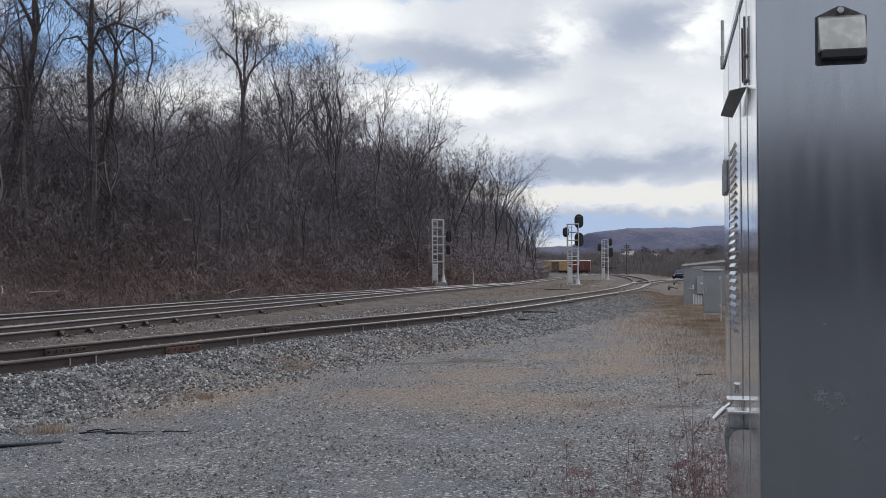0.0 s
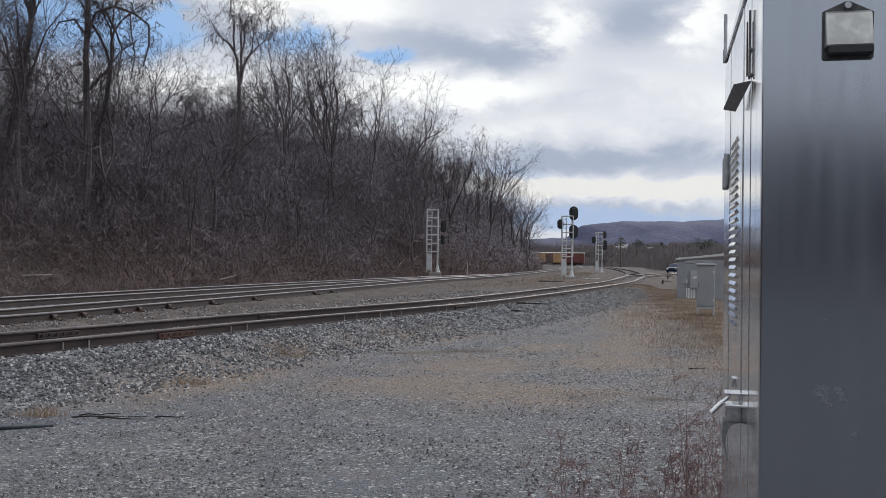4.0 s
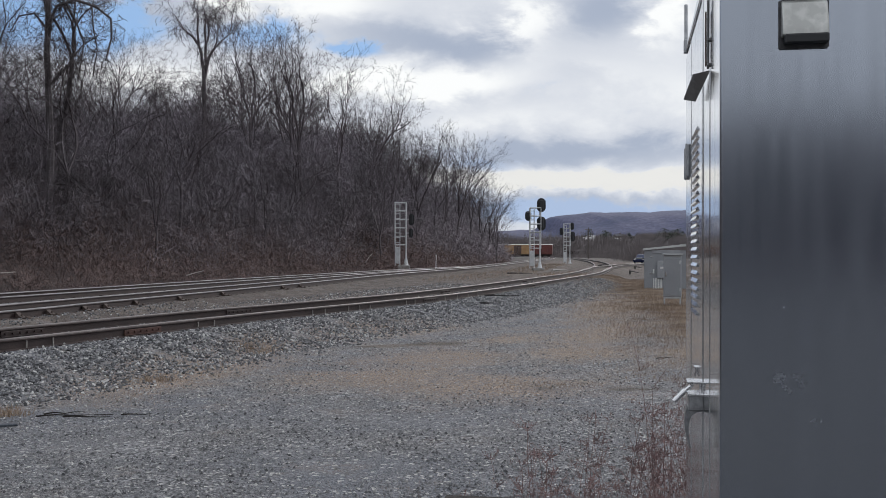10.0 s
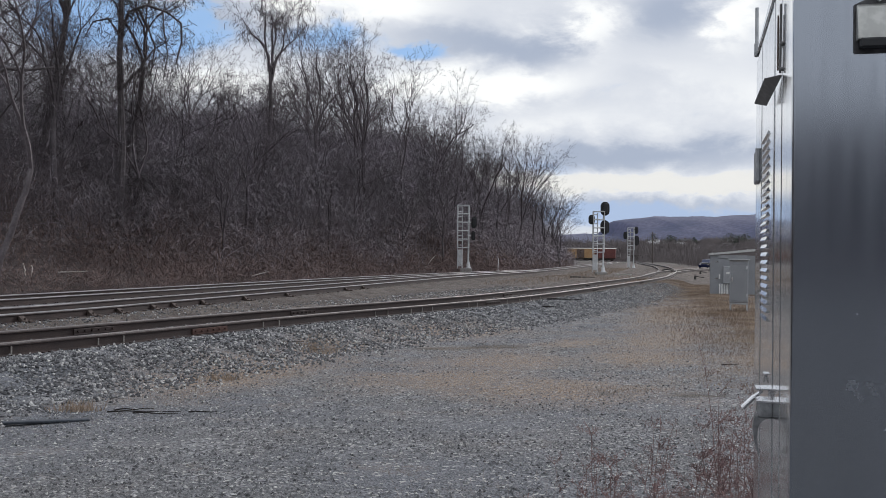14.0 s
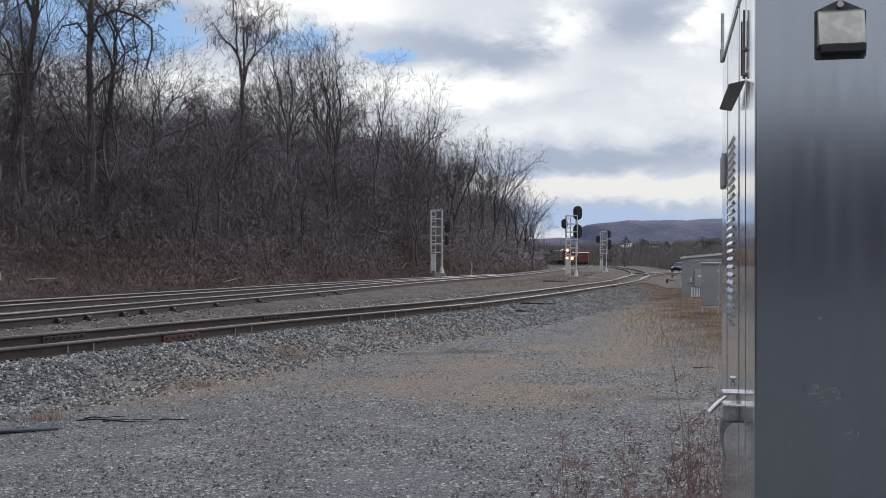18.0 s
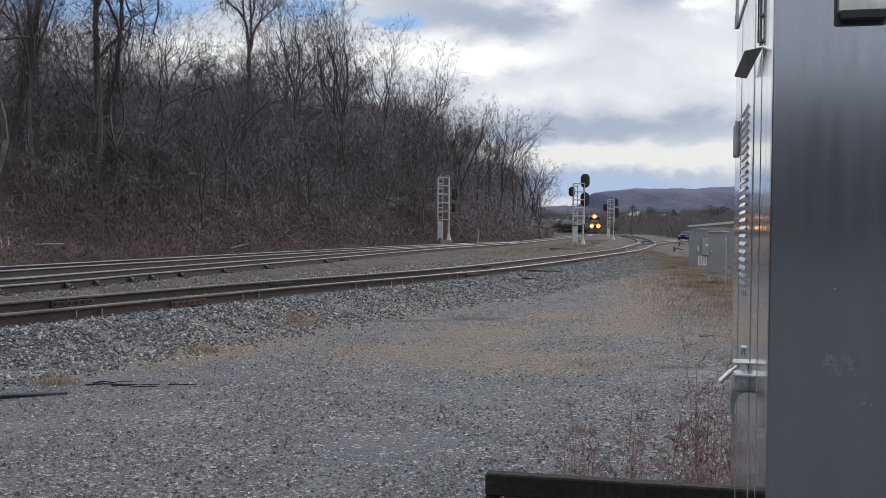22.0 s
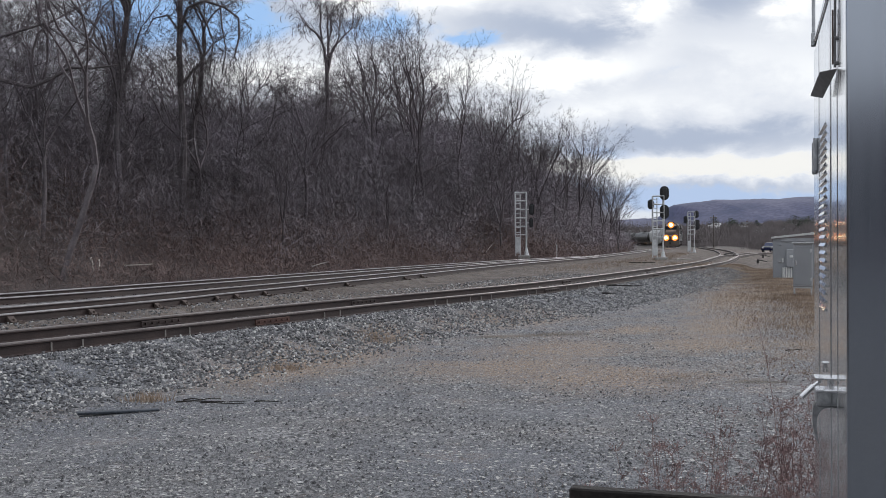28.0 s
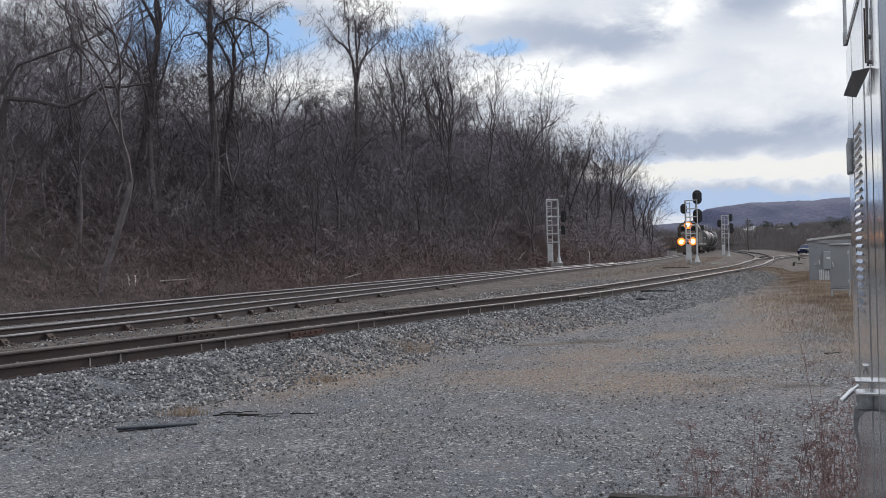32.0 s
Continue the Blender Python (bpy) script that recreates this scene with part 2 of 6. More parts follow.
def ground_material():
    """Grey gravel with tan dirt and dead grass where the layer says, leaf litter on the bank."""
    m = bpy.data.materials.new("gravel_ground")
    m.use_nodes = True
    nt = m.node_tree
    N, L = nt.nodes.new, nt.links.new
    bs = nt.nodes["Principled BSDF"]
    tc = N("ShaderNodeTexCoord")

    def noise_(s, d=4, r=0.55):
        n = N("ShaderNodeTexNoise")
        n.inputs["Scale"].default_value, n.inputs["Detail"].default_value, n.inputs["Roughness"].default_value = s, d, r
        L(tc.outputs["Object"], n.inputs["Vector"])
        return n.outputs["Fac"]

    def ramp(v, lo, hi):
        r = N("ShaderNodeMapRange")
        r.inputs[1].default_value, r.inputs[2].default_value = lo, hi
        L(v, r.inputs[0])
        return r.outputs[0]

    def mix(fac, x, y):
        k = N("ShaderNodeMix")
        k.data_type = "RGBA"
        L(fac, k.inputs["Factor"])
        for nm, v in (("A", x), ("B", y)):
            s = [i for i in k.inputs if i.name == nm and i.type == "RGBA"][0]
            if isinstance(v, tuple):
                s.default_value = (*v, 1)
            else:
                L(v, s)
        return [o for o in k.outputs if o.type == "RGBA"][0]

    def layer(name):
        a = N("ShaderNodeAttribute")
        a.attribute_name = name
        return a.outputs["Fac"]

    def math_(op, x, y):
        k = N("ShaderNodeMath")
        k.operation = op
        for i, v in enumerate((x, y)):
            if isinstance(v, float):
                k.inputs[i].default_value = v
            else:
                L(v, k.inputs[i])
        return k.outputs[0]

    def cells(scale):
        v = N("ShaderNodeTexVoronoi")
        v.inputs["Scale"].default_value = scale
        L(tc.outputs["Object"], v.inputs["Vector"])
        s = N("ShaderNodeSeparateColor")
        L(v.outputs["Color"], s.inputs[0])
        return v.outputs["Distance"], s.outputs[0], s.outputs[1]

    dist, pick, rare = cells(38.0)
    dist2, pick2, rare2 = cells(90.0)
    gravel = mix(ramp(pick, 0.0, 1.0), (0.036, 0.037, 0.041), (0.40, 0.40, 0.408))
    fines = mix(ramp(pick2, 0.0, 1.0), (0.046, 0.046, 0.049), (0.29, 0.286, 0.288))
    gravel = mix(ramp(noise_(1.6, 6, 0.65), 0.38, 0.62), fines, gravel)
    gravel = mix(ramp(noise_(0.25, 5), 0.42, 0.60), gravel, mix(ramp(pick2, 0.0, 1.0), (0.072, 0.077, 0.088), (0.26, 0.27, 0.295)))
    gravel = mix(ramp(noise_(5.0, 5, 0.7), 0.60, 0.72), gravel, (0.055, 0.050, 0.047))
    gravel = mix(ramp(rare, 0.94, 0.96), gravel, (0.50, 0.49, 0.47))
    tan = mix(ramp(noise_(24.0, 7, 0.8), 0.42, 0.58), (0.120, 0.085, 0.057), (0.46, 0.325, 0.215))
    tan = mix(ramp(pick2, 0.55, 0.75), tan, gravel)
    dirt_fac = math_("ADD", layer("dirt"), math_("MULTIPLY", math_("SUBTRACT", noise_(0.9, 9, 0.80), 0.5), 2.6))
    col = mix(math_("MULTIPLY", ramp(dirt_fac, 0.12, 0.95), 0.90), gravel, tan)
    soot = math_("ADD", layer("rust"), math_("MULTIPLY", math_("SUBTRACT", noise_(3.0, 6, 0.75), 0.5), 1.2))
    col = mix(ramp(soot, 0.3, 0.85), col, mix(ramp(noise_(0.9, 9, 0.82), 0.47, 0.62), mix(ramp(noise_(22.0, 5, 0.7), 0.3, 0.7), (0.038, 0.030, 0.026), (0.15, 0.115, 0.095)), (0.19, 0.16, 0.135)))
    litter = mix(ramp(noise_(1.3, 7, 0.7), 0.35, 0.65), (0.044, 0.034, 0.032), (0.088, 0.067, 0.061))
    col = mix(layer("bank"), col, litter)
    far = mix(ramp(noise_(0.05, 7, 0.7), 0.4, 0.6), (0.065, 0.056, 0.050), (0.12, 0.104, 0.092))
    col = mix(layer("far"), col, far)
    L(col, bs.inputs["Base Color"])
    bs.inputs["Roughness"].default_value = 0.93
    bp = N("ShaderNodeBump")
    bp.inputs["Strength"].default_value, bp.inputs["Distance"].default_value = 1.0, 0.035
    L(math_("ADD", math_("ADD", dist, math_("MULTIPLY", dist2, 0.5)), noise_(30.0)), bp.inputs["Height"])
    L(bp.outputs[0], bs.inputs["Normal"])
    return m


def steel_material(name, rough, tone_of=(0.70, 0.71, 0.72), relief=0.05, spots=0.10, grain=1.0):
    """Sheet steel with upright brush streaks, faint run marks and hazy spots."""
    m = bpy.data.materials.new(name)
    m.use_nodes = True
    nt = m.node_tree
    N, L = nt.nodes.new, nt.links.new
    bs = nt.nodes["Principled BSDF"]
    tc = N("ShaderNodeTexCoord")

    def streak(sx, sz, lo, hi, a, b, detail=4):
        mp, n, r = N("ShaderNodeMapping"), N("ShaderNodeTexNoise"), N("ShaderNodeMapRange")
        mp.inputs["Scale"].default_value = (sx, sx, sz)
        n.inputs["Scale"].default_value, n.inputs["Detail"].default_value = 1.0, detail
        L(tc.outputs["Object"], mp.inputs[0])
        L(mp.outputs[0], n.inputs["Vector"])
        r.inputs[1].default_value, r.inputs[2].default_value, r.inputs[3].default_value, r.inputs[4].default_value = lo, hi, a, b
        L(n.outputs["Fac"], r.inputs[0])
        return r.outputs[0]

    def m_(op, a, b):
        k = N("ShaderNodeMath")
        k.operation = op
        L(a, k.inputs[0])
        L(b, k.inputs[1])
        return k.outputs[0]

    tone = m_("MULTIPLY", streak(60, 1.1, 0.3, 0.7, 1 - 0.04 * grain, 1 + 0.03 * grain), streak(9, 0.7, 0.3, 0.7, 0.95, 1.03, 2))
    cc = N("ShaderNodeCombineColor")
    for k, v in enumerate(tone_of):
        q = N("ShaderNodeMath")
        q.operation = "MULTIPLY"
        q.inputs[1].default_value = v
        L(tone, q.inputs[0])
        L(q.outputs[0], cc.inputs[k])
    L(cc.outputs[0], bs.inputs["Base Color"])
    bs.inputs["Metallic"].default_value = 1.0
    L(m_("ADD", streak(40, 2.0, 0.3, 0.7, rough - 0.04 * grain, rough + 0.05 * grain), streak(5, 4, 0.55, 0.7, 0.0, spots)), bs.inputs["Roughness"])
    bp = N("ShaderNodeBump")
    bp.inputs["Strength"].default_value, bp.inputs["Distance"].default_value = relief, 0.002
    L(streak(4, 2.5, 0, 1, 0, 1, 2), bp.inputs["Height"])
    L(bp.outputs[0], bs.inputs["Normal"])
    return m


M_GROUND = ground_material()
M_RAIL = material("rusty_rail_steel", (0.030, 0.019, 0.018), (0.058, 0.038, 0.034), 0.62, 0.2, 2.0, 60, 0.2)
M_HEAD = material("worn_rail_head", (0.36, 0.345, 0.345), (0.50, 0.48, 0.48), 0.34, 1.0, 1.5, 50, 0.1)
M_HEAD_RUST = material("rusty_rail_head", (0.17, 0.15, 0.145), (0.26, 0.235, 0.225), 0.48, 0.8, 1.5, 50, 0.1)
M_TIE = material("weathered_timber_tie", (0.038, 0.032, 0.029), (0.085, 0.073, 0.064), 0.9, 0, 5, 60, 0.5, random_value=0.3)
M_STONE = material("ballast_stone", (0.15, 0.155, 0.165), (0.36, 0.365, 0.37), 0.9, 0, 6, 60, 0.4)
M_BARK = material("grey_brown_bark", (0.085, 0.073, 0.077), (0.175, 0.153, 0.159), 0.95, 0, 2.5, 22, 0.6, random_value=0.25)
M_TWIG = material("bare_twigs", (0.075, 0.063, 0.068), (0.135, 0.115, 0.122), 0.95, 0, 0.6, 8, 0.0, random_value=0.25)
# brush, saplings and tangle carry a pale purplish veil of haze in their colours
M_BRUSH = material("hazed_dry_brush", (0.200, 0.175, 0.188), (0.340, 0.300, 0.315), 0.95, 0, 0.28, 3, 0.0, contrast=(0.42, 0.58))
M_BRAMBLE = material("reddish_brambles", (0.150, 0.106, 0.098), (0.250, 0.176, 0.159), 0.95, 0, 0.4, 3, 0.0)
M_SAPLING = material("hazed_grey_saplings", (0.205, 0.183, 0.202), (0.320, 0.288, 0.313), 0.95, 0, 0.12, 3, 0.0)
M_TANGLE = material("hazed_vine_tangle", (0.170, 0.150, 0.168), (0.305, 0.272, 0.298), 0.95, 0, 0.22, 3, 0.0, contrast=(0.42, 0.58))
M_STEEL = steel_material("brushed_stainless_steel", 0.11)
# same stainless, slightly hazier; the end side's dim bluish reflection is darkened into its tone
M_STEEL_END = steel_material("dimmed_hazy_stainless", 0.15, (0.365, 0.392, 0.436), 0.004, 0.03, 0.7)
M_SIGNAL = material("pale_galvanised_mast", (0.56, 0.57, 0.58), (0.72, 0.73, 0.73), 0.55, 0.25, 3, 40, 0.08)
M_GALV = material("galvanised_steel", (0.42, 0.43, 0.44), (0.60, 0.61, 0.62), 0.45, 0.7, 4, 60, 0.1)
M_GREY = material("grey_painted_steel", (0.32, 0.33, 0.345), (0.42, 0.43, 0.445), 0.5, 0.25, 2, 40, 0.05)
M_LIGHTGREY = material("pale_roof_sheet", (0.50, 0.51, 0.50), (0.62, 0.62, 0.60), 0.6, 0.0, 2, 30, 0.1)
M_BLACK = plain("black_paint", (0.012, 0.013, 0.015), 0.45)
M_DARKMETAL = material("dark_hood_steel", (0.035, 0.033, 0.032), (0.07, 0.065, 0.06), 0.6, 0.3, 10, 60, 0.1)
M_TIMBER = material("dark_stained_timber", (0.009, 0.007, 0.006), (0.026, 0.020, 0.017), 0.92, 0, 4, 50, 0.4)
M_PANEL = material("faded_reddish_board", (0.24, 0.165, 0.145), (0.42, 0.32, 0.285), 0.85, 0, 7, 50, 0.3)
# bare woods with the blue of distance haze mixed into the colour
M_RIDGE = material("hazed_far_woods", (0.050, 0.060, 0.118), (0.108, 0.108, 0.172), 1.0, 0, 0.012, 0.12, 0.0)
M_WHITE = material("white_siding", (0.70, 0.70, 0.68), (0.80, 0.80, 0.78), 0.7, 0, 2, 20, 0.05)
M_ROOF = material("dark_shingles", (0.06, 0.06, 0.065), (0.12, 0.12, 0.125), 0.9, 0, 2, 20, 0.1)
M_GLASS = plain("dark_window_glass", (0.02, 0.025, 0.03), 0.08)
M_LAMP = plain("warm_headlight", (1.0, 0.78, 0.44), 0.3, 0, 8.0)
# glowing amber that stands in for the orange glare round the headlights
M_GLARE = plain("amber_headlight_glare", (1.0, 0.23, 0.03), 0.3, 0, 1.7)
M_YELLOW = material("faded_yellow_paint", (0.38, 0.225, 0.10), (0.47, 0.30, 0.155), 0.7, 0, 1, 12, 0.1)
M_RED = material("oxide_red_paint", (0.12, 0.035, 0.03), (0.17, 0.055, 0.045), 0.7, 0, 1, 12, 0.1)
M_BOXROOF = material("pale_car_roof", (0.45, 0.44, 0.40), (0.6, 0.58, 0.54), 0.7, 0.2, 1, 12, 0.1)
M_LOCO = material("black_locomotive_paint", (0.018, 0.018, 0.020), (0.04, 0.038, 0.036), 0.5, 0.0, 1.2, 15, 0.05)
M_TANK = material("black_tank_paint", (0.022, 0.021, 0.021), (0.06, 0.055, 0.052), 0.42, 0.0, 0.8, 10, 0.05)
M_HOPPER = material("pale_grey_hopper_paint", (0.40, 0.40, 0.40), (0.52, 0.52, 0.51), 0.65, 0.0, 0.8, 10, 0.05)
M_BROWN = material("brown_gondola_paint", (0.085, 0.055, 0.045), (0.14, 0.095, 0.075), 0.75, 0.0, 0.8, 10, 0.1)
M_TRUCK = material("grimy_running_gear", (0.035, 0.028, 0.024), (0.07, 0.058, 0.05), 0.8, 0.3, 2, 20, 0.1)
M_RUSTBAR = material("red_rust_bar", (0.070, 0.036, 0.030), (0.12, 0.062, 0.048), 0.8, 0.2, 8, 60, 0.2)
M_ANCHOR = material("pale_worn_clip", (0.26, 0.24, 0.22), (0.38, 0.36, 0.33), 0.7, 0.2, 8, 60, 0.1)
M_BRACE = material("rusty_cast_brace", (0.065, 0.047, 0.040), (0.12, 0.09, 0.075), 0.8, 0.2, 8, 60, 0.2)
M_BLUE = plain("dark_blue_car_paint", (0.012, 0.02, 0.06), 0.25)
M_RUBBER = plain("black_rubber", (0.015, 0.015, 0.015), 0.8)
M_CONCRETE = material("weathered_concrete", (0.30, 0.29, 0.27), (0.42, 0.41, 0.39), 0.9, 0, 3, 40, 0.3)
M_WEED = material("dry_weed_stems", (0.125, 0.074, 0.070), (0.270, 0.168, 0.158), 0.95, 0, 5, 30, 0.0)
M_GRASS = material("dead_tan_grass", (0.21, 0.148, 0.105), (0.47, 0.37, 0.275), 0.95, 0, 0.8, 9, 0.0)
M_WOODPOLE = material("grey_utility_pole", (0.08, 0.068, 0.06), (0.14, 0.12, 0.105), 0.95, 0, 2, 30, 0.3)

# ---- mesh helpers ----


def part(name, bm, mat, parent=None, label=""):
    """Links a bmesh as one mesh object, under parent if there is one."""
    me = bpy.data.meshes.new(name)
    bm.to_mesh(me)
    bm.free()
    me.materials.append(mat)
    ob = new(name, me)
    if parent:
        ob.parent = parent
    return tagged(ob, label)


def raw(name, verts, faces, mat, parent=None, label="", smooth=False):
    """Links plain arrays as one mesh object; all faces have the same number of corners."""
    me = bpy.data.meshes.new(name)
    verts, faces = np.asarray(verts, np.float32), np.asarray(faces, np.int32)
    k = faces.shape[1]
    me.vertices.add(len(verts))
    me.vertices.foreach_set("co", verts.ravel())
    me.loops.add(faces.size)
    me.loops.foreach_set("vertex_index", faces.ravel())
    me.polygons.add(len(faces))
    me.polygons.foreach_set("loop_start", np.arange(len(faces), dtype=np.int32) * k)
    me.polygons.foreach_set("use_smooth", np.full(len(faces), smooth))
    me.update(calc_edges=True)
    me.materials.append(mat)
    ob = new(name, me)
    if parent:
        ob.parent = parent
    return tagged(ob, label)


def bm_new():
    return bmesh.new()


def box(bm, c, s, bevel=0.0, m=None):
    r = bmesh.ops.create_cube(bm, size=1.0)
    vs = r["verts"]
    bmesh.ops.scale(bm, vec=s, verts=vs)
    if bevel:
        es = list({e for v in vs for e in v.link_edges})
        r2 = bmesh.ops.bevel(bm, geom=es, offset=bevel, segments=1, affect="EDGES", profile=0.5)
        vs = list({v for f in r2["faces"] for v in f.verts} | {v for v in vs if v.is_valid})
    bmesh.ops.translate(bm, vec=c, verts=vs)
    if m is not None:
        bmesh.ops.transform(bm, matrix=m, verts=vs)
    return bm


def rod(bm, p, q, r, n=8, r2=None):
    """A capped cylinder or cone from p to q."""
    p, q = Vector(p), Vector(q)
    d = q - p
    m = Matrix.Translation((p + q) / 2) @ d.to_track_quat("Z", "Y").to_matrix().to_4x4()
    bmesh.ops.create_cone(bm, cap_ends=True, segments=n, radius1=r, radius2=r if r2 is None else r2, depth=d.length, matrix=m)
    return bm


def prism(bm, outline, y0, y1, axis="y"):
    """Extrudes an outline (pairs) along an axis between two places."""
    put = {"y": lambda a, b, t: (a, t, b), "x": lambda a, b, t: (t, a, b), "z": lambda a, b, t: (a, b, t)}[axis]
    v0 = [bm.verts.new(put(a, b, y0)) for a, b in outline]
    v1 = [bm.verts.new(put(a, b, y1)) for a, b in outline]
    n = len(outline)
    fs = [bm.faces.new(v0), bm.faces.new(v1[::-1])]
    fs += [bm.faces.new((v0[i], v1[i], v1[(i + 1) % n], v0[(i + 1) % n])) for i in range(n)]
    bmesh.ops.recalc_face_normals(bm, faces=fs)
    return bm


def empty(name, m, label, category, group="", kind=""):
    ob = new(name)
    ob.matrix_basis = m
    return tagged(ob, label, category, group, kind)


# ---- the plan of the tracks ----
NEAR = [(-31, -42), (-21.5, -21), (-13.0, -2), (-6.4, 13.1), (-3.6, 19.6), (-1.3, 24.3), (1.35, 30.4), (6.3, 45), (11.7, 63), (18.2, 92), (25.0, 132), (29.6, 165), (33.6, 195), (39.5, 236), (42.0, 262), (42.2, 284)]
MAIN = [(-30, -43), (-21.0, -18), (-14.0, 3), (-9.05, 18.8), (-7.8, 24.4), (-5.5, 35), (-1.5, 54), (1.8, 67), (5.2, 80), (10.8, 108), (17.4, 142), (26.0, 185), (33.5, 228), (37.2, 259), (37.6, 281), (35.4, 303),
        (30.0, 325), (21.5, 346), (10, 365), (-6, 384), (-50, 425), (-110, 465), (-190, 510)]
BRANCH = [(11.9, 64.0), (14.2, 74), (17.0, 84.5), (20.6, 96.0), (24.6, 106), (31.5, 119), (43, 137), (60, 160)]
SIDE = [(-36, -40), (-27, -20), (-17.8, 6), (-12.4, 22), (-11.2, 26.5), (-9.1, 35), (-6.0, 47.3), (-2.4, 60), (0.9, 70), (5.2, 83)]


def spline(points, step=0.5):
    """Evenly spaced places along a smooth curve through the points."""
    p = np.array(points, float)
    p = np.vstack([2 * p[0] - p[1], p, 2 * p[-1] - p[-2]])
    out = []
    for i in range(1, len(p) - 2):
        a, b, c, d = p[i - 1:i + 3]
        for t in np.arange(0, 1, 0.02):
            out.append(0.5 * (2 * b + (c - a) * t + (2 * a - 5 * b + 4 * c - d) * t * t + (3 * b - a - 3 * c + d) * t ** 3))
    out = np.array(out + [p[-2]])
    s = np.r_[0, np.cumsum(np.hypot(*np.diff(out, axis=0).T))]
    u = np.arange(0, s[-1], step)
    return np.c_[np.interp(u, s, out[:, 0]), np.interp(u, s, out[:, 1])]


LINES = {"near": spline(NEAR), "main": spline(MAIN), "side": spline(SIDE), "branch": spline(BRANCH)}
RAIL_TOP, BED = 0.48, 0.322


def heading(line):
    d = np.gradient(line, axis=0)
    return d / np.linalg.norm(d, axis=1)[:, None]


def track_distance(x, y, name):
    """Distance from a track's middle, and on which side (right is positive)."""
    line = LINES[name][::4]
    d = heading(line)
    x, y = np.asarray(x, float), np.asarray(y, float)
    shape = x.shape
    x, y = x.ravel(), y.ravel()
    best, side = np.full(len(x), 1e9), np.zeros(len(x))
    for k in range(0, len(line), 40):
        seg, dd = line[k:k + 40], d[k:k + 40]
        dx, dy = x[:, None] - seg[:, 0], y[:, None] - seg[:, 1]
        q = dx * dx + dy * dy
        i = q.argmin(1)
        r = np.arange(len(x))
        qi = q[r, i]
        s = dx[r, i] * dd[i, 1] - dy[r, i] * dd[i, 0]
        hit = qi < best
        best, side = np.where(hit, qi, best), np.where(hit, s, side)
    return np.sqrt(best).reshape(shape), np.sign(side).reshape(shape)


def ramp(v, lo, hi):
    t = np.clip((v - lo) / (hi - lo), 0, 1)
    return t * t * (3 - 2 * t)


def wobble(x, y, s, seed=0.0):
    """A cheap smooth unevenness between -1 and 1."""
    return (np.sin(x * s + 1.3 * np.sin(y * s * 0.7 + seed) + seed) + np.sin(y * s * 1.3 + 1.7 * np.sin(x * s * 0.6 - seed) + 2.1 * seed)) / 2


def bank_height(left):
    """The wooded bank, by the distance left of the westmost track."""
    return 0.3 * ramp(left, 2.6, 4.5) + 3.3 * ramp(left, 4.0, 13.0) + 6.4 * ramp(left, 9.0, 30.0) + 3.0 * ramp(left, 25, 70)


def ground_height(x, y):
    x, y = np.asarray(x, float), np.asarray(y, float)
    dn, sn = track_distance(x, y, "near")
    dm, sm = track_distance(x, y, "main")
    ds, ss = track_distance(x, y, "side")
    db, _ = track_distance(x, y, "branch")
    z = 0.03 * wobble(x, y, 0.35) + 0.015 * wobble(x, y, 1.1, 2.0)
    z *= 1 - ramp(np.hypot(x, y), 150, 400)
    for d in (dn, dm, ds, db):
        z = np.maximum(z, BED - 0.01 + (0.0 - BED) * ramp(d, 1.35, 2.75))
    z = np.maximum(z, np.where((sn < 0) & (sm > 0) & (y < 200), 0.20 + 0.02 * wobble(x, y, 0.8, 4.0), z))
    left = np.where(y < 78, np.where(ss < 0, ds, 0), np.where(sm < 0, dm, 0))
    fade = (1 - 0.5 * ramp(y, 110, 200)) * np.where(y > 60, 1 - ramp(x / np.maximum(y, 1), 0.070, 0.098), 1)
    z = z + bank_height(left) * fade * (1 + 0.10 * wobble(x, y, 0.12, 1.0))
    return z


def place_on_line(name, s):
    """The place and heading (radians from +Y to +X) s metres along a track."""
    line = LINES[name]
    u = np.arange(len(line)) * 0.5
    d = heading(line)
    return np.interp(s, u, line[:, 0]), np.interp(s, u, line[:, 1]), math.atan2(np.interp(s, u, d[:, 0]), np.interp(s, u, d[:, 1]))

# ---- ground ----


def blob(x, y, cx, cy, rx, ry, turn):
    c, s = math.cos(radians(turn)), math.sin(radians(turn))
    u, v = (x - cx) * c + (y - cy) * s, -(x - cx) * s + (y - cy) * c
    return np.exp(-(u / rx) ** 2 - (v / ry) ** 2)


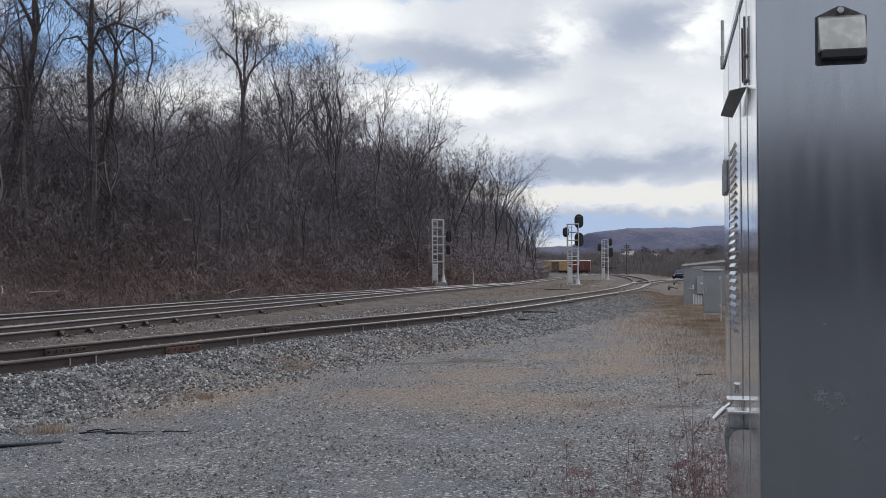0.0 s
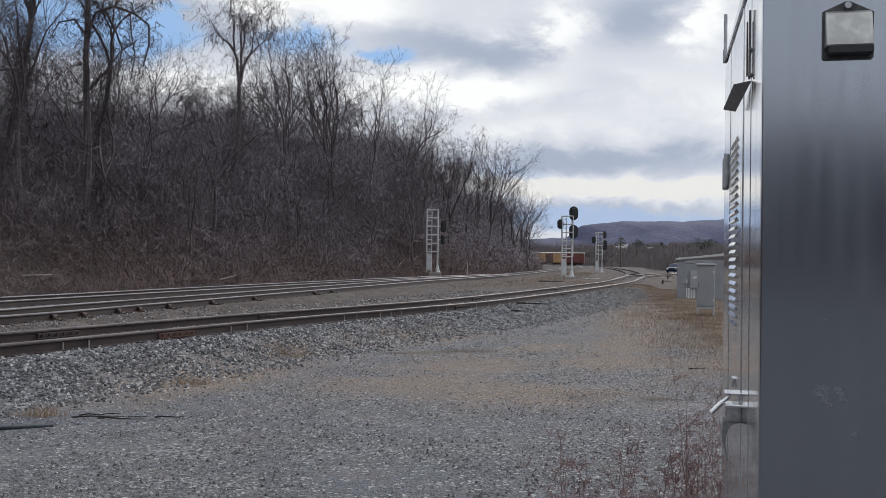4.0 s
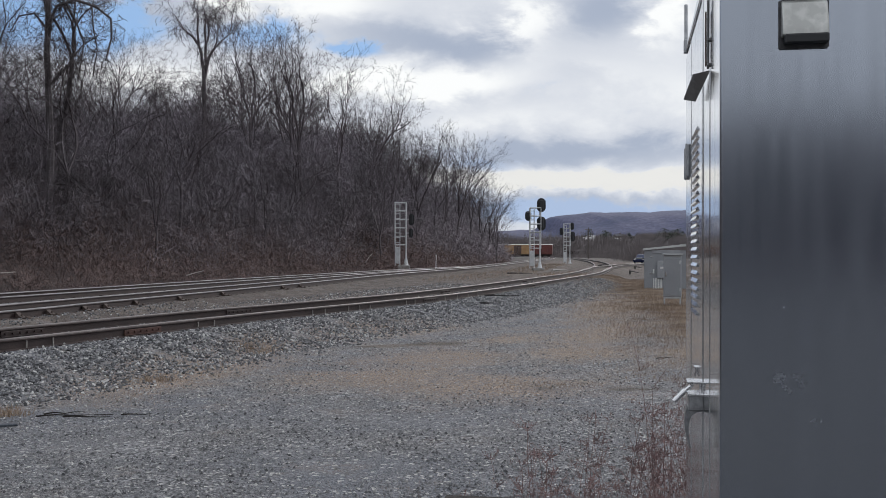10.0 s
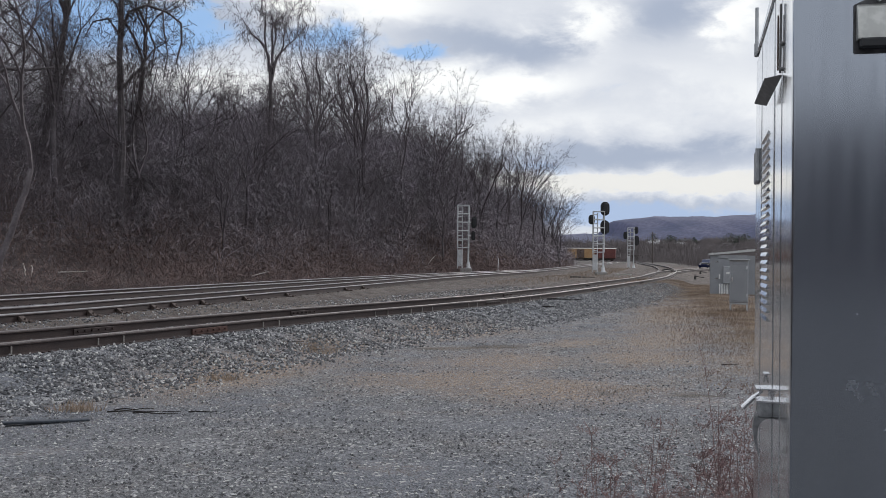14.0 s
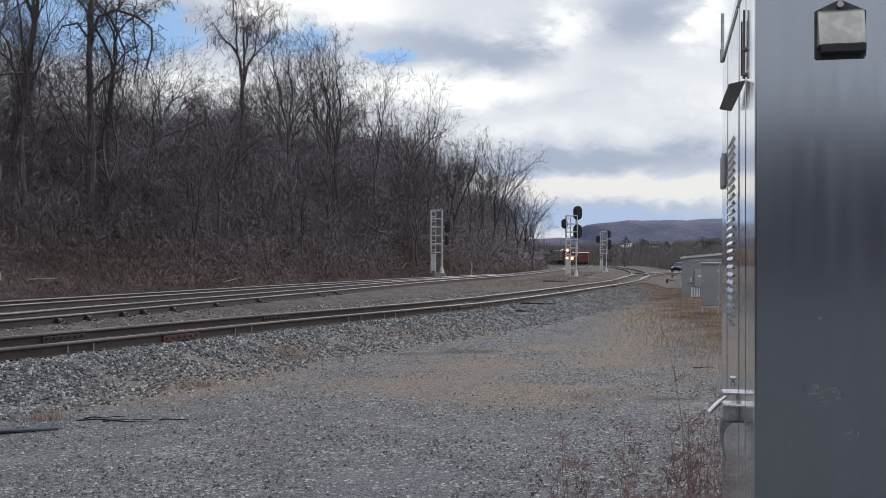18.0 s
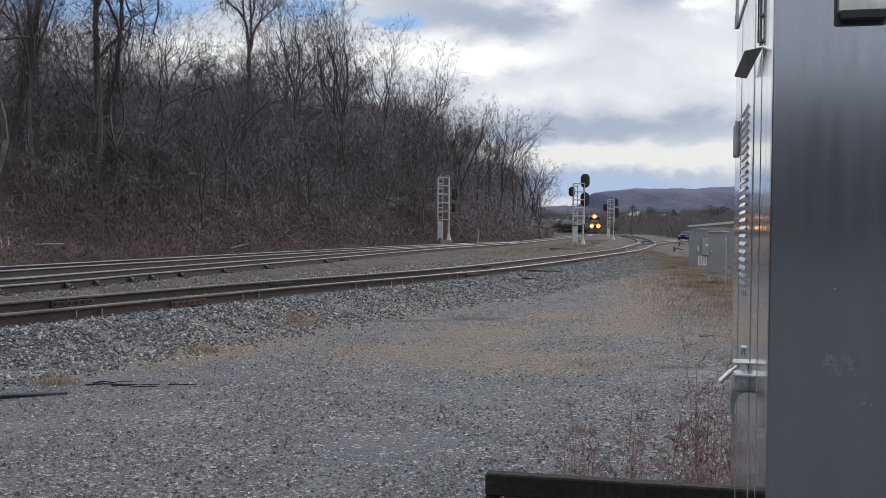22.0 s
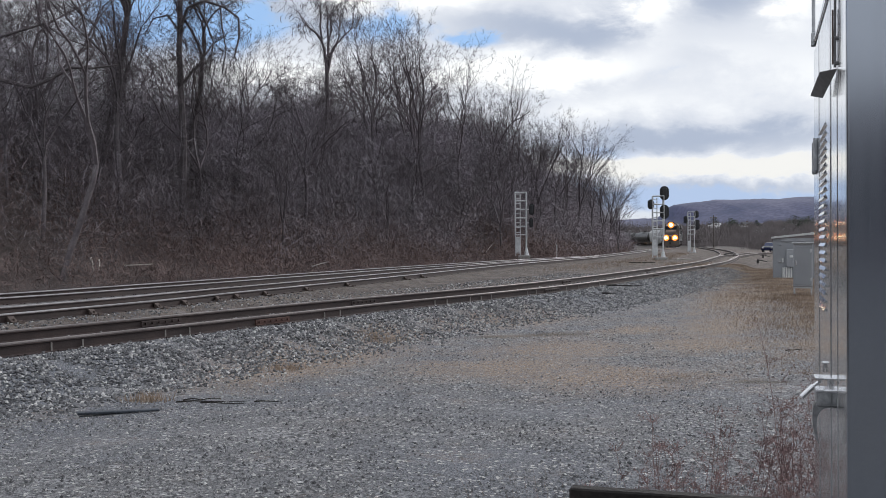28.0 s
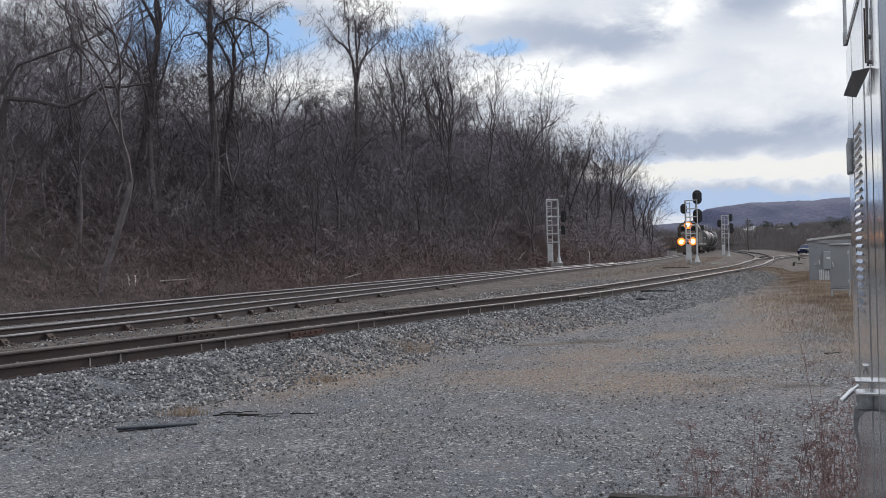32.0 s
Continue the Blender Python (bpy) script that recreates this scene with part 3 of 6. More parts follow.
def build_ground():
    def lines(fine_lo, fine_hi, step, lo, hi):
        mid = np.arange(fine_lo, fine_hi, step)
        def out(a, b):
            v, w, r = [], step, a
            while r < b:
                w *= 1.12
                r += w
                v.append(r)
            return v
        right = out(mid[-1], hi)
        left = [-v for v in out(-mid[0], -lo)][::-1]
        return np.r_[left, mid, right]
    xs = lines(-24, 16, 0.28, -2600, 2600)
    ys = lines(1.0, 62, 0.40, -2200, 4200)
    X, Y = np.meshgrid(xs, ys)
    Z = ground_height(X, Y)
    verts = np.c_[X.ravel(), Y.ravel(), Z.ravel()]
    nx, ny = len(xs), len(ys)
    i = np.arange(nx * ny).reshape(ny, nx)
    faces = np.c_[i[:-1, :-1].ravel(), i[:-1, 1:].ravel(), i[1:, 1:].ravel(), i[1:, :-1].ravel()]
    ob = raw("ground", verts, faces, M_GROUND, smooth=True)
    tagged(ob, "grey gravel yard with tan dirt patches and a leaf-littered bank", "ground", kind="structure")
    x, y = X.ravel(), Y.ravel()
    dn, sn = track_distance(x, y, "near")
    dm, sm = track_distance(x, y, "main")
    ds, ss = track_distance(x, y, "side")
    off = np.where(sn > 0, dn, -dn)

    dirt = np.zeros(len(x))
    for args in DIRT:
        dirt = np.maximum(dirt, 1.15 * blob(x, y, *args))
    dirt = np.maximum(dirt, 0.38 * np.exp(-((off - 3.6) / 1.3) ** 2) * ramp(y, 9, 12) * (0.6 + 0.5 * wobble(x, y, 0.5, 3.0)))
    dirt = np.maximum(dirt, 0.7 * ((sn < 0) & (sm > 0)) * ramp(dn, 2.5, 3.5) * ramp(dm, 2.0, 3.2) * ramp(y, 45, 60))
    dirt = np.maximum(dirt, 0.65 * ramp(x - 0.16 * y, 0.6, 3.6) * ramp(y, 11, 18) * (1 - 0.7 * ramp(y, 42, 60)))
    dirt = np.maximum(dirt, 0.30 * (sn > 0) * ramp(dn, 2.2, 3.5) * ramp(y, 11, 14))
    rust = np.maximum(0.85 * np.exp(-(dm / 1.5) ** 2), 0.85 * np.exp(-(ds / 1.6) ** 2))
    rust = np.maximum(rust, 0.55 * np.exp(-(dn / 0.9) ** 2))
    for args in SOOT:
        rust = np.maximum(rust, blob(x, y, *args))
    rust = np.maximum(rust, 0.82 * ((sn < 0) & (sm > 0)) * (y < 60))
    rust = np.maximum(rust, 0.85 * ramp(y, 40, 58))
    left = np.where(y < 78, np.where(ss < 0, ds, 0), np.where(sm < 0, dm, 0))
    bank = ramp(left, 1.7, 2.9)
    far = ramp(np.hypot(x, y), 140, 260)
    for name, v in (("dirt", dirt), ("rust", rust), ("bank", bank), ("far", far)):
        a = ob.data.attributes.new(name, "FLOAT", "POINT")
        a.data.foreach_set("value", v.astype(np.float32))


DIRT = [(-3.0, 13.8, 3.2, 0.9, 72), (-2.4, 16.6, 1.6, 0.7, 60), (1.0, 12.2, 1.5, 1.3, -12), (-0.2, 13.2, 1.6, 1.3, 20), (0.6, 15.6, 1.6, 1.2, 40), (4.0, 20.6, 4.6, 1.0, 70), (3.0, 16.4, 1.8, 1.3, 60), (6.2, 30, 9.0, 1.2, 74), (-0.3, 20.5, 3.5, 0.8, 60),
        (0.35, 4.2, 0.9, 0.5, 0), (9.0, 48, 6, 1.2, 78), (5.0, 15.8, 1.4, 1.4, 0), (2.0, 19.0, 1.5, 0.7, 60)]
SOOT = [(0.5, 17.9, 0.75, 0.5, 20), (-0.4, 17.4, 0.8, 0.35, 20), (2.7, 11.9, 0.5, 0.22, 0), (1.7, 12.0, 0.35, 0.25, 0), (-1.0, 21.5, 1.4, 0.4, 30)]
build_ground()

# ---- railway tracks ----
RAIL_SHAPE = [(-0.075, 0), (0.075, 0), (0.075, 0.012), (0.012, 0.03), (0.010, 0.125), (0.036, 0.137), (0.034, 0.168), (0.026, 0.175), (-0.026, 0.175), (-0.034, 0.168), (-0.036, 0.137), (-0.010, 0.125), (-0.012, 0.03), (-0.075, 0.012)]


def sweep(line, offset, shape, z0):
    d = heading(line)
    nx, ny = d[:, 1], -d[:, 0]
    k = len(shape)
    verts = []
    for a, b in shape:
        verts.append(np.c_[line[:, 0] + (offset + a) * nx, line[:, 1] + (offset + a) * ny, np.full(len(line), z0 + b)])
    v = np.stack(verts, 1).reshape(-1, 3)
    n = len(line)
    i = np.arange(n - 1)[:, None] * k
    j = np.arange(k)[None, :]
    a, b = i + j, i + (j + 1) % k
    return v, np.stack([a, a + k, b + k, b], -1).reshape(-1, 4)


def build_track(name, line_name, label, head, ties):
    track = empty(name, Matrix(), label, "railway track", kind="structure")
    line = LINES[line_name]
    for off in (-0.7525, 0.7525):
        v, f = sweep(line, off, RAIL_SHAPE, RAIL_TOP - 0.175)
        raw("rail", v, f, M_RAIL, track, "rust-brown steel rail with a worn head")
        cap = [(-0.0365, 0.152), (0.0365, 0.152), (0.0355, 0.170), (0.027, 0.1775), (-0.027, 0.1775), (-0.0355, 0.170)]
        v, f = sweep(line, off, cap, RAIL_TOP - 0.175)
        raw("running_surface", v, f, head, track, "shiny worn running band on the rail")
    bm = box(bm_new(), (0, 0, 0), (2.6, 0.23, 0.18), 0.012)
    me = bpy.data.meshes.new("tie")
    bm.to_mesh(me)
    bm.free()
    me.materials.append(M_TIE)
    plate = bpy.data.meshes.new("tie_plate")
    bm = box(bm_new(), (0, 0, 0), (0.30, 0.19, 0.022), 0.004)
    for sx in (-0.11, 0.11):
        box(bm, (sx, 0.05, 0.018), (0.035, 0.03, 0.03))
        box(bm, (sx, -0.05, 0.018), (0.035, 0.03, 0.03))
    bm.to_mesh(plate)
    bm.free()
    plate.materials.append(M_RAIL)
    d = heading(line)
    rng = random.Random(name)
    for i in range(ties[0], min(ties[1], len(line))):
        a = math.atan2(d[i, 0], d[i, 1])
        m = Matrix.Translation((line[i, 0], line[i, 1], RAIL_TOP - 0.175 - 0.11 + rng.uniform(-0.008, 0.004))) @ Matrix.Rotation(-a + rng.uniform(-0.02, 0.02), 4, "Z")
        t = new("tie", me)
        t.parent, t.matrix_basis = track, m
        for off in (-0.7525, 0.7525):
            p = new("tie_plate", plate)
            p.parent = track
            p.matrix_basis = Matrix.Translation((line[i, 0] + off * d[i, 1], line[i, 1] - off * d[i, 0], RAIL_TOP - 0.175 - 0.008)) @ Matrix.Rotation(-a, 4, "Z")
    return track


near_track = build_track("near_railway_track", "near", "nearer rusty railway track on grey ballast", M_HEAD_RUST, (90, 260))
main_track = build_track("main_railway_track", "main", "main line railway track with shiny rails", M_HEAD, (100, 240))
branch_track = build_track("branch_railway_track", "branch", "siding that leaves the nearer track at a switch", M_HEAD_RUST, (20, 150))
side_track = build_track("far_railway_track", "side", "third railway track along the foot of the bank", M_HEAD, (100, 200))


def build_stones():
    """Loose ballast stones on the shoulders, and scattered gravel on the yard."""
    rng = np.random.default_rng(5)
    base = np.array([(1, 0, 0), (-0.9, 0.2, 0.1), (0.1, 1, 0), (0, -1, 0.15), (0.1, 0, 0.8), (0, 0.1, -0.8)])
    tri = np.array([(0, 2, 4), (2, 1, 4), (1, 3, 4), (3, 0, 4), (2, 0, 5), (1, 2, 5), (3, 1, 5), (0, 3, 5)])

    def scatter(name, x, y, size, label, flat=False):
        n = len(x)
        z = ground_height(x, y)
        k = 5 if flat else 6
        shape = base[:5] if flat else base
        jit = shape[None] * rng.uniform(0.55, 1.25, (n, k, 1)) * size[:, None, None]
        ang = rng.uniform(0, 6.28, n)
        tilt = rng.uniform(-0.8, 0.8, n) * (0.4 if flat else 1)
        c, s = np.cos(ang)[:, None], np.sin(ang)[:, None]
        ct, st = np.cos(tilt)[:, None], np.sin(tilt)[:, None]
        px, py, pz = jit[..., 0], jit[..., 1] * 0.8, jit[..., 2]
        py, pz = py * ct - pz * st, py * st + pz * ct
        v = np.stack([px * c - py * s + x[:, None], px * s + py * c + y[:, None], pz + z[:, None] + size[:, None] * 0.2], -1)
        f = (tri[:4] if flat else tri)[None] + (np.arange(n) * k)[:, None, None]
        ob = raw(name, v.reshape(-1, 3), f.reshape(-1, 3), M_STONES)
        tagged(ob, label, "stones", kind="stuff")

    line = LINES["near"]
    d = heading(line)
    def along(lo, hi, n, olo, ohi, power=1.5, fade=0.25):
        i = (lo + (hi - lo) * rng.random(n) ** power).astype(int)
        t = rng.uniform(0, 0.5, n)
        o = rng.uniform(olo, ohi, n) + np.abs(rng.normal(0, fade, n)) * np.sign(ohi)
        return line[i, 0] + d[i, 0] * t + o * d[i, 1], line[i, 1] + d[i, 1] * t - o * d[i, 0]
    parts = [along(104, 205, 38000, 0.85, 2.55, 1.9, 0.35), along(104, 190, 13000, -5.4, 0.7)]
    x, y = (np.concatenate([q[k] for q in parts]) for k in (0, 1))
    scatter("ballast_stones", x, y, rng.uniform(0.013, 0.037, len(x)) * (1 + 0.004 * y), "loose grey crushed ballast stones beside the rails")
    n = 125000
    r = 5.6 + 25 * rng.random(n) ** 1.3
    a = rng.uniform(-0.52, 0.40, n)
    x, y = r * np.sin(a), r * np.cos(a)
    dn, sn = track_distance(x, y, "near")
    ok = (sn > 0) & (dn > 2.5) & (wobble(x, y, 1.9, 5.0) + 0.6 * wobble(x, y, 4.3, 1.0) + rng.normal(0, 0.5, n) > -0.35)
    bare = np.zeros(n)
    for args in DIRT:
        bare = np.maximum(bare, blob(x, y, *args))
    ok &= (bare < rng.uniform(0.2, 1.0, n)) & (x - 0.16 * y < rng.uniform(0.2, 2.6, n))
    size = 0.004 + 0.015 * rng.random(ok.sum()) ** 2.8
    scatter("yard_gravel", x[ok], y[ok], size * (1 + 0.02 * y[ok]), "small scattered grey gravel on the yard", True)


def island_stone():
    m = M_STONE.copy()
    nt = m.node_tree
    bs = nt.nodes["Principled BSDF"]
    g = nt.nodes.new("ShaderNodeNewGeometry")
    cr = nt.nodes.new("ShaderNodeValToRGB")
    cr.color_ramp.elements[0].color, cr.color_ramp.elements[1].color = (0.050, 0.049, 0.052, 1), (0.52, 0.51, 0.49, 1)
    e = cr.color_ramp.elements.new(0.7)
    e.color = (0.195, 0.195, 0.20, 1)
    nt.links.new(g.outputs["Random Per Island"], cr.inputs[0])
    nt.links.new(cr.outputs[0], bs.inputs["Base Color"])
    return m


M_STONES = island_stone()
build_stones()

# ---- trees and brush on the bank ----


def limb_tree(rng, height, fork=0.35, leaders=3, open_by=0.42, depth=6, thick=0.011, crook=0.16, fall=0.0, side=2, lean=0.0, twig=0.0105):
    """A trunk that forks again and again into a fan of crooked limbs; returns arrays for the trunk and the crown, and points on the limbs."""
    trunk, crown, knots, stem = ([], []), ([], []), [], []

    def tube(store, pts, radii, k):
        v, f = store
        base = len(v)
        for i, (p, r) in enumerate(zip(pts, radii)):
            d = (pts[min(i + 1, len(pts) - 1)] - pts[max(i - 1, 0)]).normalized()
            a = d.orthogonal().normalized()
            b = d.cross(a)
            for q in range(k):
                t = 6.283 * q / k
                v.append(p + (a * math.cos(t) + b * math.sin(t)) * r)
        for i in range(len(pts) - 1):
            for q in range(k):
                e = base + i * k
                f.append((e + q, e + (q + 1) % k, e + k + (q + 1) % k, e + k + q))

    def ribbon(store, pts, r):
        v, f = store
        base = len(v)
        e = Vector((rng.uniform(-1, 1), rng.uniform(-1, 1), rng.uniform(-0.5, 0.5))).normalized() * r
        n = len(pts) - 1
        for i, p in enumerate(pts):
            v.extend([p - e * (1 - 0.7 * i / n), p + e * (1 - 0.7 * i / n)])
        for i in range(n):
            k = base + 2 * i
            f.append((k, k + 1, k + 3, k + 2))

    def turned(d, ang, spin):
        o = d.orthogonal().normalized()
        o.rotate(Matrix.Rotation(spin, 3, d))
        return (d * math.cos(ang) + o * math.sin(ang)).normalized()

    def grow(p, d, length, r, level):
        n = 6 if level == 0 else 4 if level < 4 else 3
        pts, rad, q = [p.copy()], [r], p.copy()
        r_end = r * (0.82 if level else 0.72)
        for i in range(n):
            c = crook * (0.5 if level == 0 else 1.0 + 0.3 * level)
            d = (d + Vector((rng.uniform(-c, c), rng.uniform(-c, c), rng.uniform(-c, c) * 0.7 + (0.0, 0.07, 0.07, 0.05, 0.02, 0.0, -0.03)[min(level, 6)] - fall * 0.05 * level))).normalized()
            q = q + d * length / n
            pts.append(q.copy())
            rad.append(r + (r_end - r) * (i + 1) / n)
        if level == 0:
            tube(trunk, pts, rad, 7)
            stem.extend(p.copy() for p in pts)
        elif level <= 3:
            tube(crown, pts, rad, 4 if level < 3 else 3)
        else:
            ribbon(crown, pts, min(max(r, twig), 0.024))
        if level:
            knots.extend(pts[1:])
        if level >= depth:
            return
        count = leaders if level == 0 else rng.choice((2, 2, 2, 3))
        spin = rng.uniform(0, 6.283)
        for c in range(count):
            ang = open_by * rng.uniform(0.55, 1.3) * (1.0 if level else 0.9)
            k = rng.uniform(0.62, 0.95) * (0.84 if level >= 3 else 1.0)
            grow(q, turned(d, ang, spin + 6.283 * c / count + rng.uniform(-0.5, 0.5)), length * k * (1.0 if level else (1 - fork) / fork * 0.42), r_end * rng.uniform(0.68, 0.88), level + 1)
        for c in range(side if level else 1):
            i = rng.randint(1, n)
            grow(pts[i].lerp(pts[i - 1], rng.random()), turned(d, rng.uniform(0.6, 1.15), rng.uniform(0, 6.283)), length * rng.uniform(0.35, 0.7) * (1.0 if level else 0.35), r_end * 0.5, max(level + 2, depth - 2))

    d0 = Vector((lean * rng.uniform(-1, 1), lean * rng.uniform(-1, 1), 1)).normalized()
    grow(Vector((0, 0, -0.4)), d0, height * fork + 0.4, height * thick, 0)
    top = max(max(p.z for p in trunk[0]), max(p.z for p in crown[0]))
    k = height / top
    for store in (trunk[0], crown[0], knots, stem):
        for p in store:
            p *= k
    return trunk, crown, knots, stem


def tree_kind(seed, label, vines=0, drape=1.2, **kw):
    rng = random.Random(seed)
    tr, cr, knots, stem = limb_tree(rng, **kw)
    t = empty("bare_tree", Matrix.Translation((0, 0, -500)), label, "tree", "bare trees on the bank")
    raw("trunk", tr[0], tr[1], M_BARK, t, smooth=True)
    raw("crown", cr[0], cr[1], M_TWIG, t)
    if vines:
        v, f = [], []
        for i in range(vines):
            if i % 2:
                p = rng.choice(knots) + Vector((rng.gauss(0, 0.2), rng.gauss(0, 0.2), 0))
            else:
                u = rng.uniform(0.0, len(stem) - 1.001)
                p = stem[int(u)].lerp(stem[int(u) + 1], u - int(u))
                a, w = rng.uniform(0, 6.283), (0.75 * (1.05 - u / len(stem)) + 0.30) * rng.random()
                p = p + Vector((math.cos(a) * w, math.sin(a) * w, 0))
            ln = drape * rng.uniform(0.2, 1.0)
            b = len(v)
            e = Vector((rng.uniform(-1, 1), rng.uniform(-1, 1), 0)) * 0.012
            d = Vector((rng.gauss(0, 0.5), rng.gauss(0, 0.6), rng.uniform(-0.8, 0.5)))
            for k in range(4):
                v += [p - e, p + e]
                p = p + d * ln / 3
                d = d + Vector((rng.gauss(0, 0.4), rng.gauss(0, 0.4), rng.uniform(-0.45, 0.15)))
            f += [(b + 2 * k, b + 2 * k + 1, b + 2 * k + 3, b + 2 * k + 2) for k in range(3)]
        raw("vines", v, f, M_TWIG, t, "tangle of hanging bare vines round the trunk and limbs")
    return t


def bank_left(x, y):
    ds, ss = track_distance(x, y, "side")
    dm, sm = track_distance(x, y, "main")
    return np.where(y < 78, np.where(ss < 0, ds, 0), np.where(sm < 0, dm, 0))


def skyline(x, y, z):
    """How tall growth may be at a place: the mass of the wood drops towards the far end of the bank."""
    bearing = np.clip(np.asarray(x) / np.asarray(y), -0.7, 0.2)
    top = np.interp(bearing, [-0.60, -0.50, -0.44, -0.36, -0.29, -0.27, -0.22, -0.17, -0.11, -0.076, -0.055, -0.025, 0.009, 0.026, 0.049, 0.077, 0.097], [0.30, 0.285, 0.27, 0.24, 0.205, 0.185, 0.195, 0.215, 0.215, 0.195, 0.165, 0.163, 0.148, 0.126, 0.124, 0.092, 0.058])
    return np.maximum(1.65 + top * np.asarray(y) - z, 0.8)


def mass_line(x, y, z):
    """How tall the dense undergrowth may be at a place; the crowns of the trees stand clear above it."""
    bearing = np.clip(np.asarray(x) / np.asarray(y), -0.7, 0.2)
    top = np.interp(bearing, [-0.60, -0.50, -0.43, -0.40, -0.36, -0.29, -0.246, -0.21, -0.178, -0.127, -0.076, -0.048, -0.0136, 0.02, 0.049, 0.077, 0.095], [0.29, 0.25, 0.222, 0.198, 0.168, 0.152, 0.160, 0.165, 0.134, 0.125, 0.138, 0.126, 0.098, 0.082, 0.062, 0.044, 0.030])
    return np.maximum(1.65 + top * np.asarray(y) * (1 + 0.05 * wobble(np.asarray(x), np.asarray(y), 1.7, 3.0)) - z, 0.7)


def build_trees():
    kinds = [tree_kind(1, "tall bare tree with an upswept crown", height=13, fork=0.42, leaders=3, open_by=0.32, depth=7, thick=0.013, twig=0.012),
             tree_kind(2, "bare tree with a broad fan of fine branches", height=12, fork=0.30, leaders=4, open_by=0.42, depth=7, thick=0.013, twig=0.012),
             tree_kind(3, "tall thin bare tree hung with vines", vines=6000, drape=0.9, height=15, fork=0.62, leaders=3, open_by=0.40, depth=6, crook=0.22, thick=0.012),
             tree_kind(4, "slender young bare tree", height=10, fork=0.30, leaders=2, open_by=0.30, thick=0.009),
             tree_kind(5, "leaning bare tree with crooked limbs", height=11, fork=0.35, leaders=2, open_by=0.46, crook=0.26, lean=0.3),
             tree_kind(6, "bare tree smothered in vines", vines=5200, drape=0.9, height=11, fork=0.34, leaders=3, open_by=0.44, crook=0.24, fall=0.6),
             tree_kind(7, "small dense bare tree", height=8, fork=0.20, leaders=4, open_by=0.46, thick=0.010),
             tree_kind(8, "tall forked bare tree with a high fan-shaped crown", height=15, fork=0.34, leaders=4, open_by=0.32, depth=7, thick=0.014, twig=0.012)]
    rng = random.Random(11)
    spots = []

    def plant(k, x, y, s, turn=None):
        z = float(ground_height(np.array([x]), np.array([y]))[0])
        t = copy_thing(kinds[k], Matrix.Translation((x, y, z)) @ Matrix.Rotation(rng.uniform(0, 6.283) if turn is None else turn, 4, "Z"))
        t.scale = (s, s, s * rng.uniform(0.94, 1.06))

    for k, x, y, s in HEROES:
        plant(k, x, y, s - 0.06)
        spots.append((x, y))
    tries = 0
    while len(spots) < 215 and tries < 60000:
        tries += 1
        y = rng.uniform(16, 215)
        x = rng.uniform(-75, 32)
        if x / y < -0.72 or x / y > 0.074:
            continue
        left = float(bank_left(np.array([x]), np.array([y]))[0])
        if left < 6.5 or left > 30:
            continue
        gap = 2.3 + 0.014 * y
        if any((x - a) ** 2 + (y - b) ** 2 < gap * gap for a, b in spots):
            continue
        spots.append((x, y))
        k = rng.choices(range(8), (3, 3, 0.6, 3, 2, 1.3, 5 if left < 13 else 1.5, 1.0 if left > 12 else 0.2))[0]
        s = rng.uniform(0.78, 1.08) * (0.60 + 0.40 * min(1, (left - 5) / 9))
        z = float(ground_height(np.array([x]), np.array([y]))[0])
        s = min(s, float(skyline(x, y, z)) * rng.uniform(0.72, 1.02) / (13, 12, 15, 10, 11, 11, 8, 15)[k])
        plant(k, x, y, max(s, 0.30))
    for k in kinds:
        for o in list(k.children):
            bpy.data.objects.remove(o)
        bpy.data.objects.remove(k)


# the tall trees that stand out above the rest: kind, x, y, size
HEROES = [(2, -18.8, 42.5, 1.0), (0, -17.7, 42, 1.15), (2, -16.4, 46, 0.95), (5, -15.2, 45, 1.0), (2, -13.0, 62, 1.12), (7, -10.9, 74, 1.13), (7, -7.6, 76, 1.14), (1, -9.2, 79, 1.45), (0, -5.6, 82, 1.20), (7, -3.9, 92, 1.06), (1, -2.6, 94, 1.26), (0, -0.6, 96, 1.22), (7, 1.5, 104, 1.04),
          (1, 4.2, 112, 1.26), (7, 6.0, 122, 1.10), (0, 8.2, 128, 1.16), (1, 9.9, 134, 1.16), (7, 11.4, 142, 0.90), (4, -15.4, 31.5, 1.1), (0, 13.4, 150, 0.92), (1, 13.6, 160, 1.05), (0, -12.5, 55, 0.95), (5, -20.5, 40, 1.1), (6, 12.6, 139, 0.95), (6, 14.6, 158, 0.95), (1, 12.3, 136, 0.80),
          (5, -14.6, 66, 0.95), (6, -17.5, 62, 1.2), (1, -18.2, 63, 1.0), (5, -8.3, 70, 0.75), (5, -3.0, 84, 0.8), (1, -12.0, 78, 1.1), (0, 2.9, 108, 1.0), (1, 0.4, 100, 1.15)]


